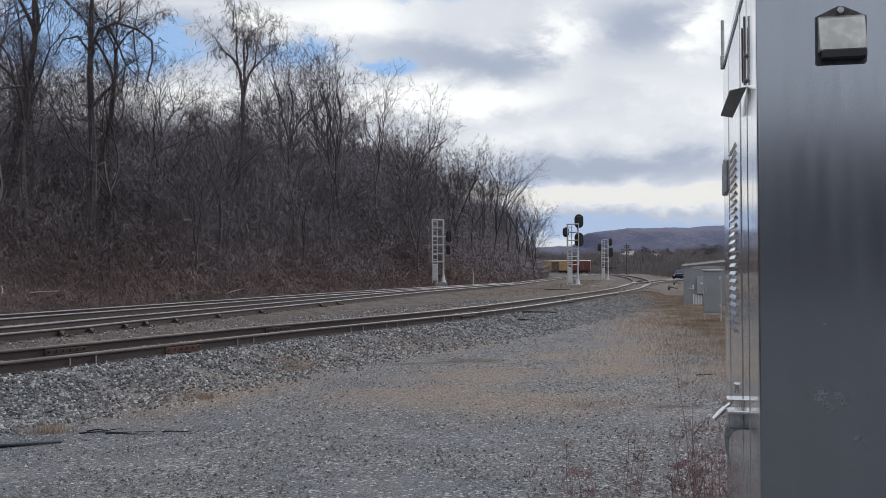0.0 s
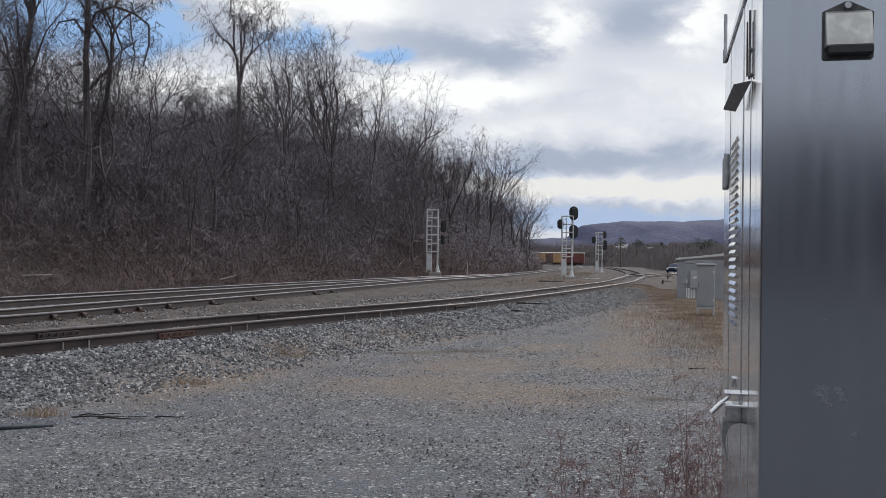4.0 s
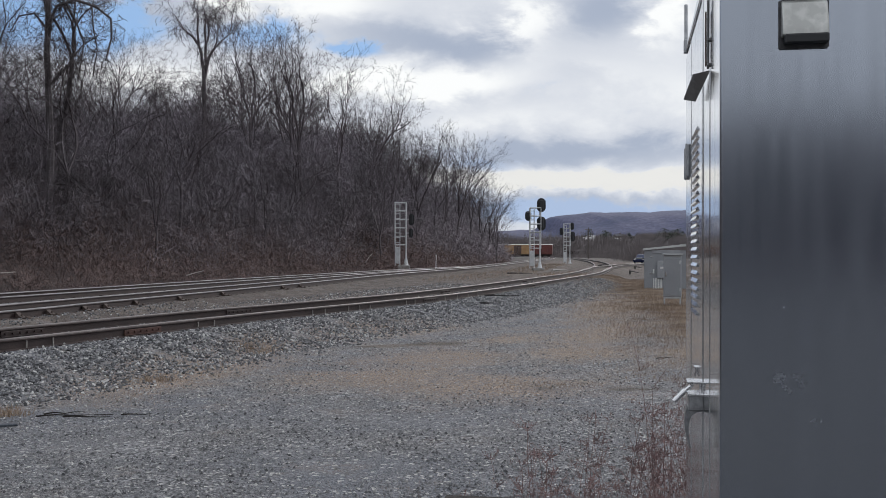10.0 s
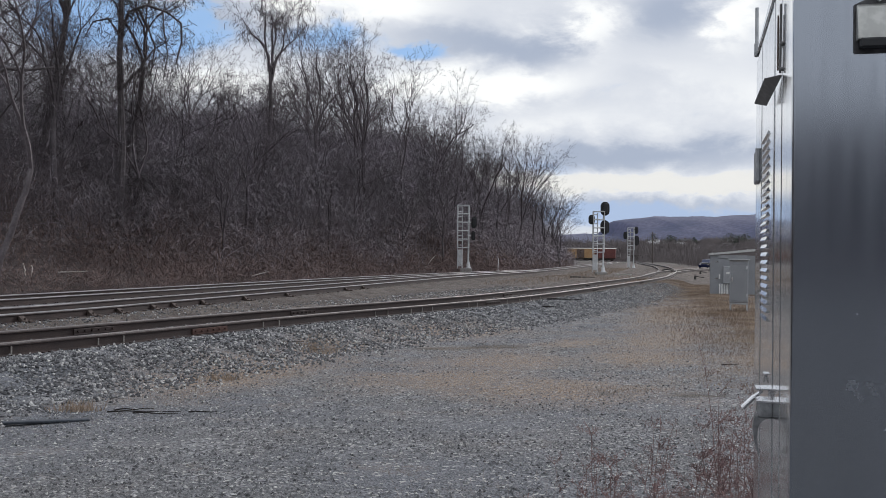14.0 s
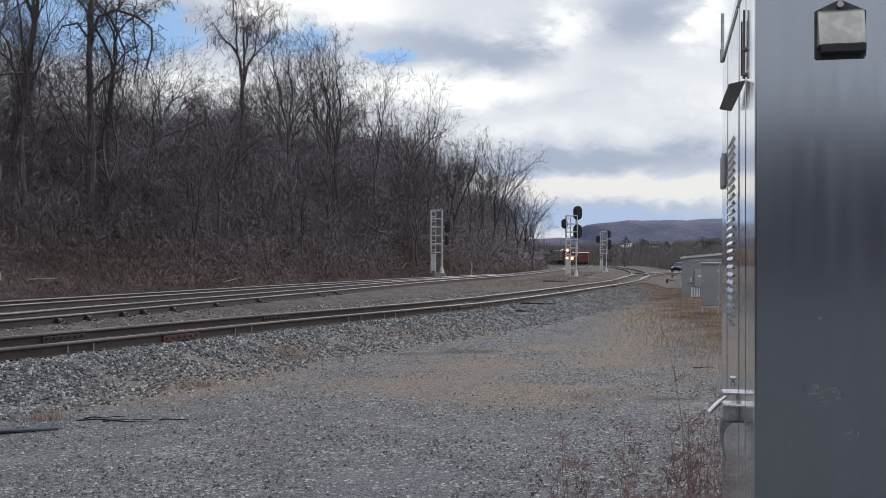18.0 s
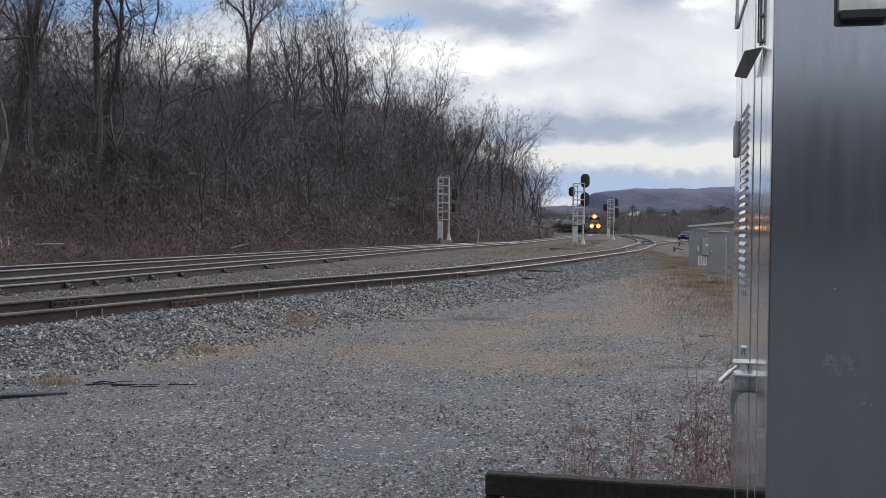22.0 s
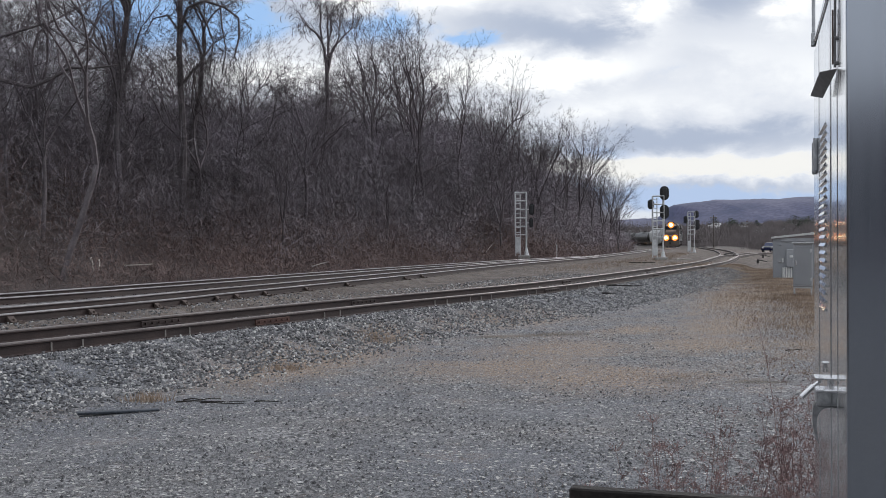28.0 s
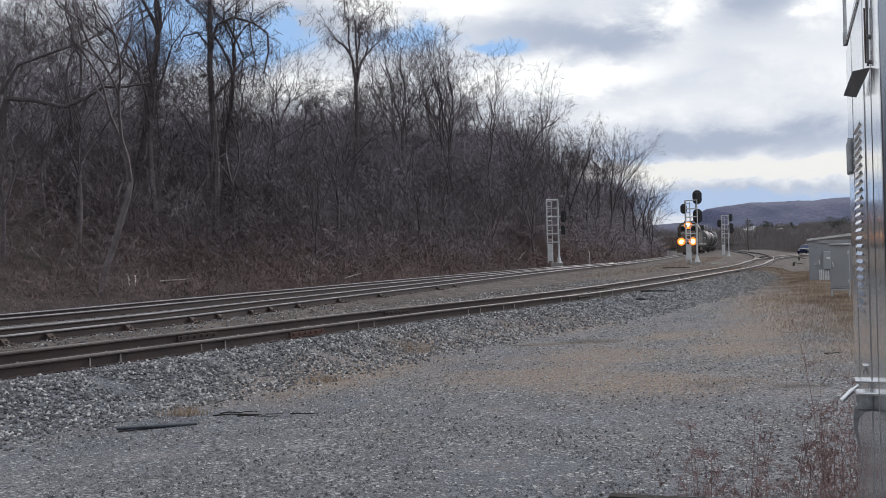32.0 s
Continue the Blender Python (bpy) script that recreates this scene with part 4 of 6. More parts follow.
def build_brush(name, label, mat, seed, n, per, size, lefts, low, tilt_by, width, lift=0.0, mound=0.55, reach=(13, 223, 1.5), bearings=(-0.74, 0.094)):
    """Leafless shrubs on the bank: twigs that start all through each shrub and arch outwards."""
    rng = np.random.default_rng(seed)
    xs, ys, got = [], [], 0
    while got < n:
        y = reach[0] + (reach[1] - reach[0]) * rng.random(6000) ** reach[2]
        x = rng.uniform(-70, 36, 6000)
        left = bank_left(x, y)
        ok = (left > lefts[0]) & (left < lefts[1]) & (x / y > bearings[0]) & (x / y < bearings[1] - 0.035 * rng.random(6000)) & (wobble(x, y, 0.9, 2.0) + rng.normal(0, 0.6, 6000) > -0.45)
        xs.append(x[ok])
        ys.append(y[ok])
        got += ok.sum()
    x, y = np.concatenate(xs)[:n], np.concatenate(ys)[:n]
    # the growth gathers in mounds
    q = rng.integers(0, max(1, n // 9), n)
    x = (1 - mound) * x + mound * x[q] + rng.normal(0, 0.5, n)
    y = (1 - mound) * y + mound * y[q] + rng.normal(0, 0.5, n)
    keep = (bank_left(x, y) > lefts[0]) & (x / y < min(bearings[1] - 0.004, 0.101))
    x, y = x[keep], y[keep]
    n = len(x)
    z = ground_height(x, y)
    s = rng.uniform(*size, n) * (0.6 + 0.4 * ramp(bank_left(x, y), lefts[0], lefts[0] + 6))
    s = np.minimum(s, 0.95 * mass_line(x, y, z))
    m = n * per
    rep = np.repeat(np.arange(n), per)
    S = s[rep]
    a = rng.uniform(0, 6.283, m)
    r = np.abs(rng.normal(0, 0.33, m)) * S * low
    h = rng.random(m) ** 1.3 * 0.8 * S
    if lift:
        h = h + (rng.uniform(lift, 0.85, n) * 0.95 * np.minimum(mass_line(x, y, z), 10.5))[rep] - 0.5 * S
        h = np.maximum(h, 0.2)
    start = np.c_[x[rep] + np.cos(a) * r, y[rep] + np.sin(a) * r, z[rep] + h - 0.1]
    b = a + rng.normal(0, 0.9, m)
    tilt = np.abs(rng.normal(tilt_by, 0.45, m))
    ln = S * rng.uniform(0.12, 0.48, m)
    d = np.c_[np.sin(tilt) * np.cos(b), np.sin(tilt) * np.sin(b), np.cos(tilt)]
    mid = start + d * (ln * 0.5)[:, None]
    d2 = d + np.c_[rng.normal(0, 0.45, m), rng.normal(0, 0.45, m), rng.normal(-0.45, 0.4, m)]
    end = mid + d2 * (ln * 0.5)[:, None]
    w = (width + 0.00013 * y[rep])[:, None] * rng.uniform(0.6, 1.4, (m, 1))
    side = np.c_[np.cos(b + 1.57), np.sin(b + 1.57), rng.normal(0, 0.3, m)] * w
    v = np.stack([start - side, start + side, mid + side * 0.7, mid - side * 0.7, end], 1)
    k = np.arange(m)[:, None] * 5
    f = np.concatenate([k + np.array([[0, 1, 2]]), k + np.array([[0, 2, 3]]), k + np.array([[3, 2, 4]])])
    tagged(raw(name, v.reshape(-1, 3), f, mat), label, "brush", kind="stuff")


build_trees()
build_brush("bank_brambles", "low tangle of reddish-brown brambles at the foot of the bank", M_BRAMBLE, 8, 5200, 48, (1.0, 2.3), (1.9, 16), 1.3, 1.35, 0.0032, 0.0, 0.15)
build_brush("bank_brush", "dense grey-brown leafless brush covering the bank", M_BRUSH, 9, 3000, 130, (2.4, 5.2), (4.5, 26), 0.95, 1.35, 0.0036, 0.0, 0.3)
build_brush("bank_saplings", "tall thin bare saplings between the trees", M_SAPLING, 10, 800, 200, (5.0, 8.6), (7.0, 28), 0.8, 1.3, 0.0036)
build_brush("vine_tangle", "tangle of twigs and vines in the crowns, tinted grey-purple for haze", M_TANGLE, 12, 3000, 120, (2.0, 4.4), (6.0, 28), 0.95, 1.5, 0.0038, 0.25, 0.4)
build_brush("far_bank_brush", "dense brown brush over the far end of the bank", M_BRUSH, 14, 1800, 90, (2.2, 4.6), (3.0, 30), 1.0, 1.35, 0.010, 0.0, 0.3, (84, 215, 1.1), (-0.03, 0.118))
build_brush("far_bank_brambles", "reddish brambles at the foot of the bank's far end", M_BRAMBLE, 15, 1300, 70, (1.2, 2.6), (2.4, 16), 1.2, 1.35, 0.009, 0.0, 0.2, (70, 215, 1.1), (-0.08, 0.118))


def dead_tree(name, label, base, limbs):
    """A crooked tree by its limbs: name of the part, points, radii at both ends, twigs to a stretch."""
    base = Vector((base[0], base[1], float(ground_height(np.array([base[0]]), np.array([base[1]]))[0])))
    t = empty(name, Matrix.Translation(base), label, "tree", "bare trees on the bank")
    for n_limb, (kind, pts, r0, r1, twigs) in enumerate(limbs):
        rng = random.Random(n_limb + 5)
        bm = bm_new()
        pts = [Vector(p) - base for p in pts]
        n = len(pts) - 1
        for k in range(n):
            a, b = r0 + (r1 - r0) * k / n, r0 + (r1 - r0) * (k + 1) / n
            rod(bm, pts[k], pts[k + 1], a, 7, b)
            for _ in range(twigs):
                p = pts[k].lerp(pts[k + 1], rng.random())
                for _ in range(3):
                    d = Vector((rng.uniform(-1, 1), rng.uniform(-0.6, 0.6), rng.uniform(-0.8, 0.8))).normalized()
                    q = p + d * rng.uniform(0.15, 0.6)
                    rod(bm, p, q, max(b * 0.3, 0.012), 4, 0.010)
                    p = q
        part(kind, bm, M_DEADWOOD, t)
    return t


M_DEADWOOD = material("dark_dead_wood", (0.065, 0.056, 0.058), (0.13, 0.113, 0.116), 0.95, 0, 3, 30, 0.4)
dead_tree("leaning_tree", "dark crooked dead tree with long level limbs over the brush", (-21.6, 35.6), [
    ("trunk", [(-21.6, 35.6, 1.5), (-21.5, 35.5, 4.2), (-21.0, 35.2, 6.6), (-20.4, 35, 7.85)], 0.22, 0.12, 0),
    ("limb", [(-20.4, 35, 7.85), (-19.4, 35, 7.75), (-18.2, 35.1, 7.45), (-17.3, 35, 7.75), (-16.6, 35, 8.12), (-15.8, 35, 8.08), (-14.9, 35.1, 8.2)], 0.10, 0.030, 3),
    ("limb", [(-21.0, 35.2, 6.6), (-20.8, 35.1, 8.0), (-19.9, 35, 9.1), (-18.7, 35, 9.45), (-17.6, 35, 9.75), (-16.8, 35, 9.2), (-16.0, 35, 8.9)], 0.075, 0.02, 3)])
dead_tree("arching_tree", "tall dark tree whose vine-laden limbs arch over and hang down", (-15.9, 44.6), [
    ("trunk", [(-15.9, 44.6, 1.5), (-15.8, 44.7, 6.0), (-15.95, 44.6, 10.5), (-15.85, 44.6, 14.5)], 0.19, 0.10, 3),
    ("limb", [(-15.9, 44.6, 10.8), (-15.75, 44.5, 11.9), (-15.5, 44.5, 12.5), (-14.7, 44.5, 12.8), (-13.8, 44.6, 12.5), (-13.15, 44.6, 12.0), (-13.1, 44.5, 11.1), (-13.35, 44.5, 10.1)], 0.075, 0.035, 9),
    ("limb", [(-15.1, 44.5, 12.65), (-14.7, 44.6, 11.9), (-14.3, 44.5, 10.9), (-14.5, 44.5, 9.6)], 0.05, 0.03, 9),
    ("limb", [(-15.85, 44.6, 9.0), (-15.0, 44.5, 9.9), (-14.4, 44.6, 10.8), (-13.7, 44.5, 11.2)], 0.055, 0.02, 8),
    ("limb", [(-15.85, 44.6, 11.4), (-16.5, 44.6, 12.2), (-17.2, 44.7, 12.1), (-17.6, 44.6, 11.3)], 0.05, 0.02, 8),
    ("limb", [(-14.0, 44.6, 12.6), (-13.9, 44.5, 11.6), (-13.75, 44.6, 10.6), (-13.9, 44.5, 9.4)], 0.04, 0.02, 9)])

# ---- distance ----


def build_ridge(name, label, y0, profile, depth, mat, seed=3):
    """A long wooded hill with an uneven crest; profile: pairs of x and height."""
    rng = np.random.default_rng(seed)
    px, pz = np.array(profile, float).T
    xs = np.linspace(px[0], px[-1], 420)
    top = np.interp(xs, px, pz)
    top = top + np.convolve(rng.normal(0, 1, len(xs)), np.ones(3) / 3, "same") * top.max() * 0.012
    rows = []
    for u in np.linspace(0, 1, 14):
        rows.append(np.c_[xs + 20 * np.sin(u * 9 + xs * 0.01), np.full(len(xs), y0) + depth * u + 0.06 * depth * np.sin(xs * 0.004 + u * 3), top * np.sin(u * 1.57) ** 0.8 - 4 * (1 - u)])
    v = np.concatenate(rows)
    i = np.arange(14 * len(xs)).reshape(14, len(xs))
    f = np.c_[i[:-1, :-1].ravel(), i[:-1, 1:].ravel(), i[1:, 1:].ravel(), i[1:, :-1].ravel()]
    ob = raw(name, v, f, mat, smooth=True)
    return tagged(ob, label, "hill", kind="structure")


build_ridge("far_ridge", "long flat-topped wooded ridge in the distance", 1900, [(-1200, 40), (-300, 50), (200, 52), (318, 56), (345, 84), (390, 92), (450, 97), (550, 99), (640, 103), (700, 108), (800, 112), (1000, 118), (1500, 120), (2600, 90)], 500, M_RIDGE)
M_SLOPE = material("far_brown_slope", (0.048, 0.045, 0.052), (0.085, 0.078, 0.084), 1.0, 0, 0.05, 0.8, 0.0)
build_ridge("valley_slope", "low brown slope with houses and scattered woods", 520, [(-400, 6), (60, 9), (160, 14), (260, 17), (420, 18), (900, 20)], 260, M_SLOPE, 4)
M_REAR = material("dark_rear_woods", (0.030, 0.030, 0.040), (0.07, 0.068, 0.08), 1.0, 0, 0.2, 2, 0.0)
build_ridge("rear_woods", "dark wooded rise behind the yard", -60, [(-260, 22), (-60, 16), (0, 14.5), (70, 15), (260, 22)], -40, M_REAR, 6)


def far_woods(name, label, n, area, size, width, mat, seed, per=46, level=ground_height):
    """Leafless thickets and woods far off: clumps of fine upright twigs."""
    rng = np.random.default_rng(seed)
    x, y = area(rng, n)
    z = level(x, y)
    s = rng.uniform(*size, len(x))
    m = len(x) * per
    rep = np.repeat(np.arange(len(x)), per)
    a = rng.uniform(0, 6.283, m)
    tilt = np.abs(rng.normal(0.3, 0.6, m))
    ln = s[rep] * rng.uniform(0.15, 0.55, m)
    start = np.c_[x[rep] + rng.normal(0, 0.3, m) * s[rep], y[rep] + rng.normal(0, 0.3, m) * s[rep], z[rep] + s[rep] * rng.uniform(0, 0.6, m) - 0.3]
    dirn = np.c_[np.sin(tilt) * np.cos(a), np.sin(tilt) * np.sin(a), np.cos(tilt)]
    end = start + dirn * ln[:, None]
    w = (width * rng.uniform(0.5, 1.3, m))[:, None]
    side = np.c_[np.ones(m), np.zeros(m), np.zeros(m)] * w
    v = np.stack([start - side, start + side, end], 1)
    ob = raw(name, v.reshape(-1, 3), np.arange(m * 3).reshape(-1, 3), mat)
    return tagged(ob, label, "woods", kind="stuff")


M_FARTWIG = material("far_grey_twigs", (0.13, 0.113, 0.112), (0.22, 0.193, 0.19), 1.0, 0, 0.05, 1.0, 0.0)


def east_area(rng, n):
    y = 185 + 300 * rng.random(n) ** 1.2
    lo = np.where(y < 300, 0.200 + 0.0002 * (300 - y), 0.15)
    x = y * (lo + (0.48 - lo) * rng.random(n))
    return x, y


def north_area(rng, n):
    y = rng.uniform(375, 470, n)
    return y * rng.uniform(0.02, 0.22, n), y


def slope_area(rng, n):
    y = rng.uniform(520, 720, n)
    return y * rng.uniform(0.08, 0.40, n), y


def slope_height(x, y):
    u = np.clip((y - 520) / 260, 0, 1)
    return np.interp(x, [60, 160, 260, 420], [9, 14, 17, 18]) * np.sin(u * 1.57) ** 0.8 - 4 * (1 - u)


far_woods("slope_woods", "bare grey-brown woods scattered over the far slope", 1500, slope_area, (3.0, 6.5), 0.11, M_FARTWIG, 23, 60, slope_height)
far_woods("valley_thicket", "grey leafless thicket filling the valley beyond the yard", 1600, east_area, (1.8, 4.4), 0.038, M_FARTWIG, 21, 70)
far_woods("north_woods", "grey bare woods behind the parked freight cars", 420, north_area, (6, 12), 0.07, M_FARTWIG, 22, 80)


def build_house(x, y, z, w, d, h, turn, wall, label):
    w, d, h = w * 0.6, d * 0.55, h * 0.55
    hs = empty("house", pose(x, y, z - 1.5, 0, 0, turn), label, "house", "houses on the slope")
    part("wall", box(bm_new(), (0, 0, h / 2 - 1.5), (w, d, h + 3)), wall, hs)
    bm = bm_new()
    prism(bm, [(-d / 2 - 0.5, h - 0.05), (d / 2 + 0.5, h - 0.05), (0, h + d * 0.32)], -w / 2 - 0.5, w / 2 + 0.5, "x")
    part("roof", bm, M_LIGHTGREY if wall is M_WHITE else M_ROOF, hs)
    for k in range(max(2, int(w / 3.5))):
        px = -w / 2 + (k + 0.5) * w / max(2, int(w / 3.5))
        win = part("window", box(bm_new(), (px, -d / 2 - 0.02, h * 0.55), (1.2, 0.12, 1.4)), M_GLASS, hs)
        part("window_frame", box(bm_new(), (px, -d / 2 + 0.01, h * 0.55), (1.5, 0.12, 1.7)), M_WHITE, win)
    part("chimney", box(bm_new(), (w * 0.2, 0.8, h + d * 0.28), (0.8, 0.8, 1.8), 0.05), M_BROWN, hs)


for args in [(120, 655, 9.5, 11, 8, 4.6, 10, M_WHITE, "white house with a dark roof among trees"), (128, 690, 11.0, 9, 8, 5.2, -15, M_WHITE, "small white house on the slope"), (139, 660, 9.0, 12, 8, 5.0, 5, M_WHITE, "long white house with a dark roof"),
             (141, 625, 6.0, 9, 7, 4.4, 0, M_WHITE, "low white house near the valley floor"), (166, 650, 8.6, 10, 8, 5.0, 20, M_LIGHTGREY, "pale grey house on the slope"), (178, 690, 11.5, 14, 9, 4.6, 0, M_WHITE, "broad white house below the ridge"),
             (190, 660, 9.5, 16, 9, 4.2, -8, M_LIGHTGREY, "long pale grey building on the slope"), (204, 690, 12, 13, 9, 5, 5, M_WHITE, "white house at the edge of the woods"), (150, 700, 12.2, 9, 7, 5, 12, M_BROWN, "brown house with a pale roof")]:
    build_house(*args)


def build_evergreen(x, y, z, h, r):
    """A dark conifer: a trunk with tiers of drooping sprays."""
    rng = random.Random(int(x * 7 + y))
    t = empty("evergreen_tree", pose(x, y, z), "dark green conifer among the bare woods", "tree", "evergreens")
    part("trunk", rod(bm_new(), (0, 0, -2), (0, 0, h), r * 0.10, 6, 0.02), M_BARK, t)
    v, f = [], []
    for k in range(520):
        u = rng.random() ** 0.7
        zz = h * (0.06 + 0.94 * (1 - u))
        rr = r * math.sin(min(1.0, 0.15 + u) * 2.2) * rng.uniform(0.5, 1.05) + 0.1
        a = rng.uniform(0, 6.283)
        c = Vector((math.cos(a) * rr, math.sin(a) * rr, zz))
        o = Vector((math.cos(a), math.sin(a), -0.5)) * h * 0.05
        s = Vector((-math.sin(a), math.cos(a), rng.uniform(-0.3, 0.3))) * h * 0.035
        b = len(v)
        v += [c - o - s, c - o + s, c + o]
        f.append((b, b + 1, b + 2))
    raw("crown", v, f, M_EVERGREEN, t)


M_EVERGREEN = material("dark_conifer_needles", (0.025, 0.035, 0.025), (0.06, 0.07, 0.05), 0.95, 0, 0.5, 4, 0.0)
for args in [(128, 640, 7, 9, 5), (131, 645, 7, 8, 5), (172, 660, 9, 9, 7), (178, 662, 9, 8, 7), (183, 665, 9, 9, 6), (147, 655, 8, 7, 2.5), (196, 640, 7, 10, 5), (121, 660, 10, 7, 4)]:
    build_evergreen(*args)

# ---- signals ----


def build_signal(x, y, z, height, label, heads, turn=0.0, cage_low=0.33):
    s = empty("railway_signal", pose(x, y, z, 0, 0, turn), label, "railway signal", "lineside signals")
    part("base", box(bm_new(), (0.1, 0, -0.35), (0.9, 0.8, 0.75), 0.03), M_CONCRETE, s)
    bm = bm_new()
    rod(bm, (0.26, 0, 0.02), (0.26, 0, height), 0.065, 12)
    rod(bm, (0.26, 0, 0.02), (0.26, 0, 0.55), 0.20, 12, 0.075)
    part("mast", bm, M_SIGNAL, s)
    for sx in (-0.55, -0.20):
        part("ladder_rail", rod(bm_new(), (sx, 0.10, 0.0), (sx, 0.10, height - 0.1), 0.042, 6), M_SIGNAL, s)
    for k in range(int(height / 0.36)):
        part("rung", rod(bm_new(), (-0.55, 0.10, 0.3 + 0.36 * k), (-0.20, 0.10, 0.3 + 0.36 * k), 0.03, 6), M_SIGNAL, s)
    part("lower_panel", box(bm_new(), (-0.38, 0.06, height * 0.16), (0.36, 0.05, height * 0.26), 0.01), M_SIGNAL, s, "galvanised ladder guard plate")
    z0 = height * cage_low
    for k in range(6):
        zz = z0 + (height - z0) * k / 5
        bm = bm_new()
        for yy in (0.14, -0.45):
            rod(bm, (-0.58, yy, zz), (0.28, yy, zz), 0.040, 6)
        for xx in (-0.58, 0.28):
            rod(bm, (xx, 0.14, zz), (xx, -0.45, zz), 0.03, 6)
        part("cage_hoop", bm, M_SIGNAL, s)
    for xx in (-0.58, 0.28):
        for yy in (-0.45, 0.14):
            part("cage_upright", rod(bm_new(), (xx, yy, z0), (xx, yy, height), 0.036, 6), M_SIGNAL, s)
    for hx, hz, w, h in heads:
        bm = bm_new()
        n = 24
        out = []
        for k in range(n):
            a = 2 * math.pi * k / n
            r = w / 2
            out.append((hx + r * math.cos(a), hz + (h / 2 - r) * (1 if math.sin(a) > 0 else -1) + r * math.sin(a)))
        prism(bm, out, -0.24, -0.20)
        head = part("signal_head", bm, M_BLACK, s, "black oval signal head seen from behind")
        bm = bm_new()
        box(bm, (hx, -0.32, hz), (w * 0.5, 0.18, h * 0.7), 0.03)
        part("housing", bm, M_BLACK, head)
        part("bracket", rod(bm_new(), (hx, -0.2, hz), (0.26 if hx > 0 else -0.55, 0.0, hz), 0.035, 6), M_SIGNAL, s)
    return s


build_signal(-0.35, 75, 0.66, 4.72, "galvanised signal mast with ladder cage at the foot of the bank", [(0.66, 3.45, 0.40, 0.85), (0.62, 2.45, 0.3, 0.7)])
build_signal(10.45, 80, 0.40, 4.85, "galvanised signal mast with three black heads between the tracks", [(0.34, 5.08, 0.72, 1.12), (0.34, 3.6, 0.72, 1.12), (-0.72, 4.2, 0.5, 0.78)])
build_signal(21.1, 130, 0.22, 5.2, "distant galvanised signal mast with ladder beside the track", [(0.50, 4.9, 0.55, 0.95), (0.55, 3.55, 0.66, 1.3), (-0.88, 4.2, 0.5, 0.95)], cage_low=0.45)

# ---- the near equipment case ----


def build_case():
    # local x runs back along the door side, -y across the end towards the right, z up
    c = empty("equipment_case", Matrix.Translation((0.489, 1.5, 0)) @ Matrix.Rotation(math.atan2(1.046, 0.237), 4, "Z"), "tall brushed stainless steel trackside equipment case with locked doors", "equipment case")
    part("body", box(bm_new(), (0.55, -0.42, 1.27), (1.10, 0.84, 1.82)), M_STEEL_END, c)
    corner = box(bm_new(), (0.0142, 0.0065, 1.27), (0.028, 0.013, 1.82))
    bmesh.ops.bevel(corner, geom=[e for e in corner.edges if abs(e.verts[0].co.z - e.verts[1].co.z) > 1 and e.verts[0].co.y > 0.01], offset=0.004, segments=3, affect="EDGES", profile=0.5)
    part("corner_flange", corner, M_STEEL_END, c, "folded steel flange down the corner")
    bm = bm_new()
    prism(bm, [(-0.012, 2.18), (1.115, 2.18), (1.115, 2.195), (0.55, 2.225), (-0.012, 2.195)], -0.86, 0.002)
    part("roof", bm, M_STEEL, c, "shallow pitched steel roof with a drip edge")
    part("drip_edge", box(bm_new(), (0.552, 0.0045, 2.183), (1.128, 0.005, 0.013), 0.0015), M_STEEL, c)
    bm = bm_new()
    rod(bm, (1.105, 0.006, 2.18), (1.105, 0.006, 2.30), 0.0045, 8)
    box(bm, (1.105, 0.006, 2.19), (0.018, 0.012, 0.035), 0.002)
    part("lifting_pin", bm, M_GALV, c, "upright steel pin at the roof corner")
    # doors stand a little proud, with a gap between
    door_a = part("door", box(bm_new(), (0.2215, 0.003, 1.27), (0.439, 0.010, 1.76), 0.002), M_STEEL, c, "mirror-like stainless door")
    door_b = part("door", box(bm_new(), (0.7515, 0.003, 1.27), (0.617, 0.010, 1.76), 0.002), M_STEEL, c, "mirror-like stainless door with louvres")
    part("centre_strip", box(bm_new(), (0.4445, 0.0085, 1.27), (0.012, 0.002, 1.76), 0.0006), M_STEEL, door_a)
    part("edge_seam", box(bm_new(), (0.27, 0.0083, 1.27), (0.006, 0.0012, 1.76), 0.0004), M_STEEL, door_a)
    part("edge_seam", box(bm_new(), (0.835, 0.0083, 1.27), (0.006, 0.0012, 1.76), 0.0004), M_STEEL, door_b)
    for k in range(24):
        z = 1.515 + 0.0172 * k
        bm = bm_new()
        prism(bm, [(0.008, z), (0.0125, z - 0.0005), (0.0122, z + 0.0012), (0.008, z + 0.0085)], 0.60, 0.80, "x")
        part("louvre", bm, M_STEEL, door_b)
    # lock bar, hasp and handle
    latch = part("latch", box(bm_new(), (0.45, 0.021, 1.354), (0.05, 0.030, 0.032), 0.003), M_HANDLE, c, "steel door latch with a padlock")
    part("latch_band", box(bm_new(), (0.45, 0.0225, 1.3695), (0.053, 0.032, 0.0075), 0.002), M_CHROME, latch, "bright worn steel band")
    bm = bm_new()
    box(bm, (0.45, 0.022, 1.394), (0.054, 0.034, 0.004), 0.001)
    rod(bm, (0.45, 0.012, 1.372), (0.45, 0.012, 1.394), 0.003, 8)
    part("lock_bar", bm, M_CHROME, latch)
    bm = bm_new()
    pts = [(0.0375, 1.346), (0.0415, 1.334), (0.0435, 1.318), (0.0425, 1.299), (0.039, 1.281), (0.033, 1.264), (0.031, 1.2645), (0.0345, 1.282), (0.0358, 1.300), (0.0345, 1.316), (0.029, 1.328), (0.020, 1.3345), (0.009, 1.3365), (0.009, 1.346)]
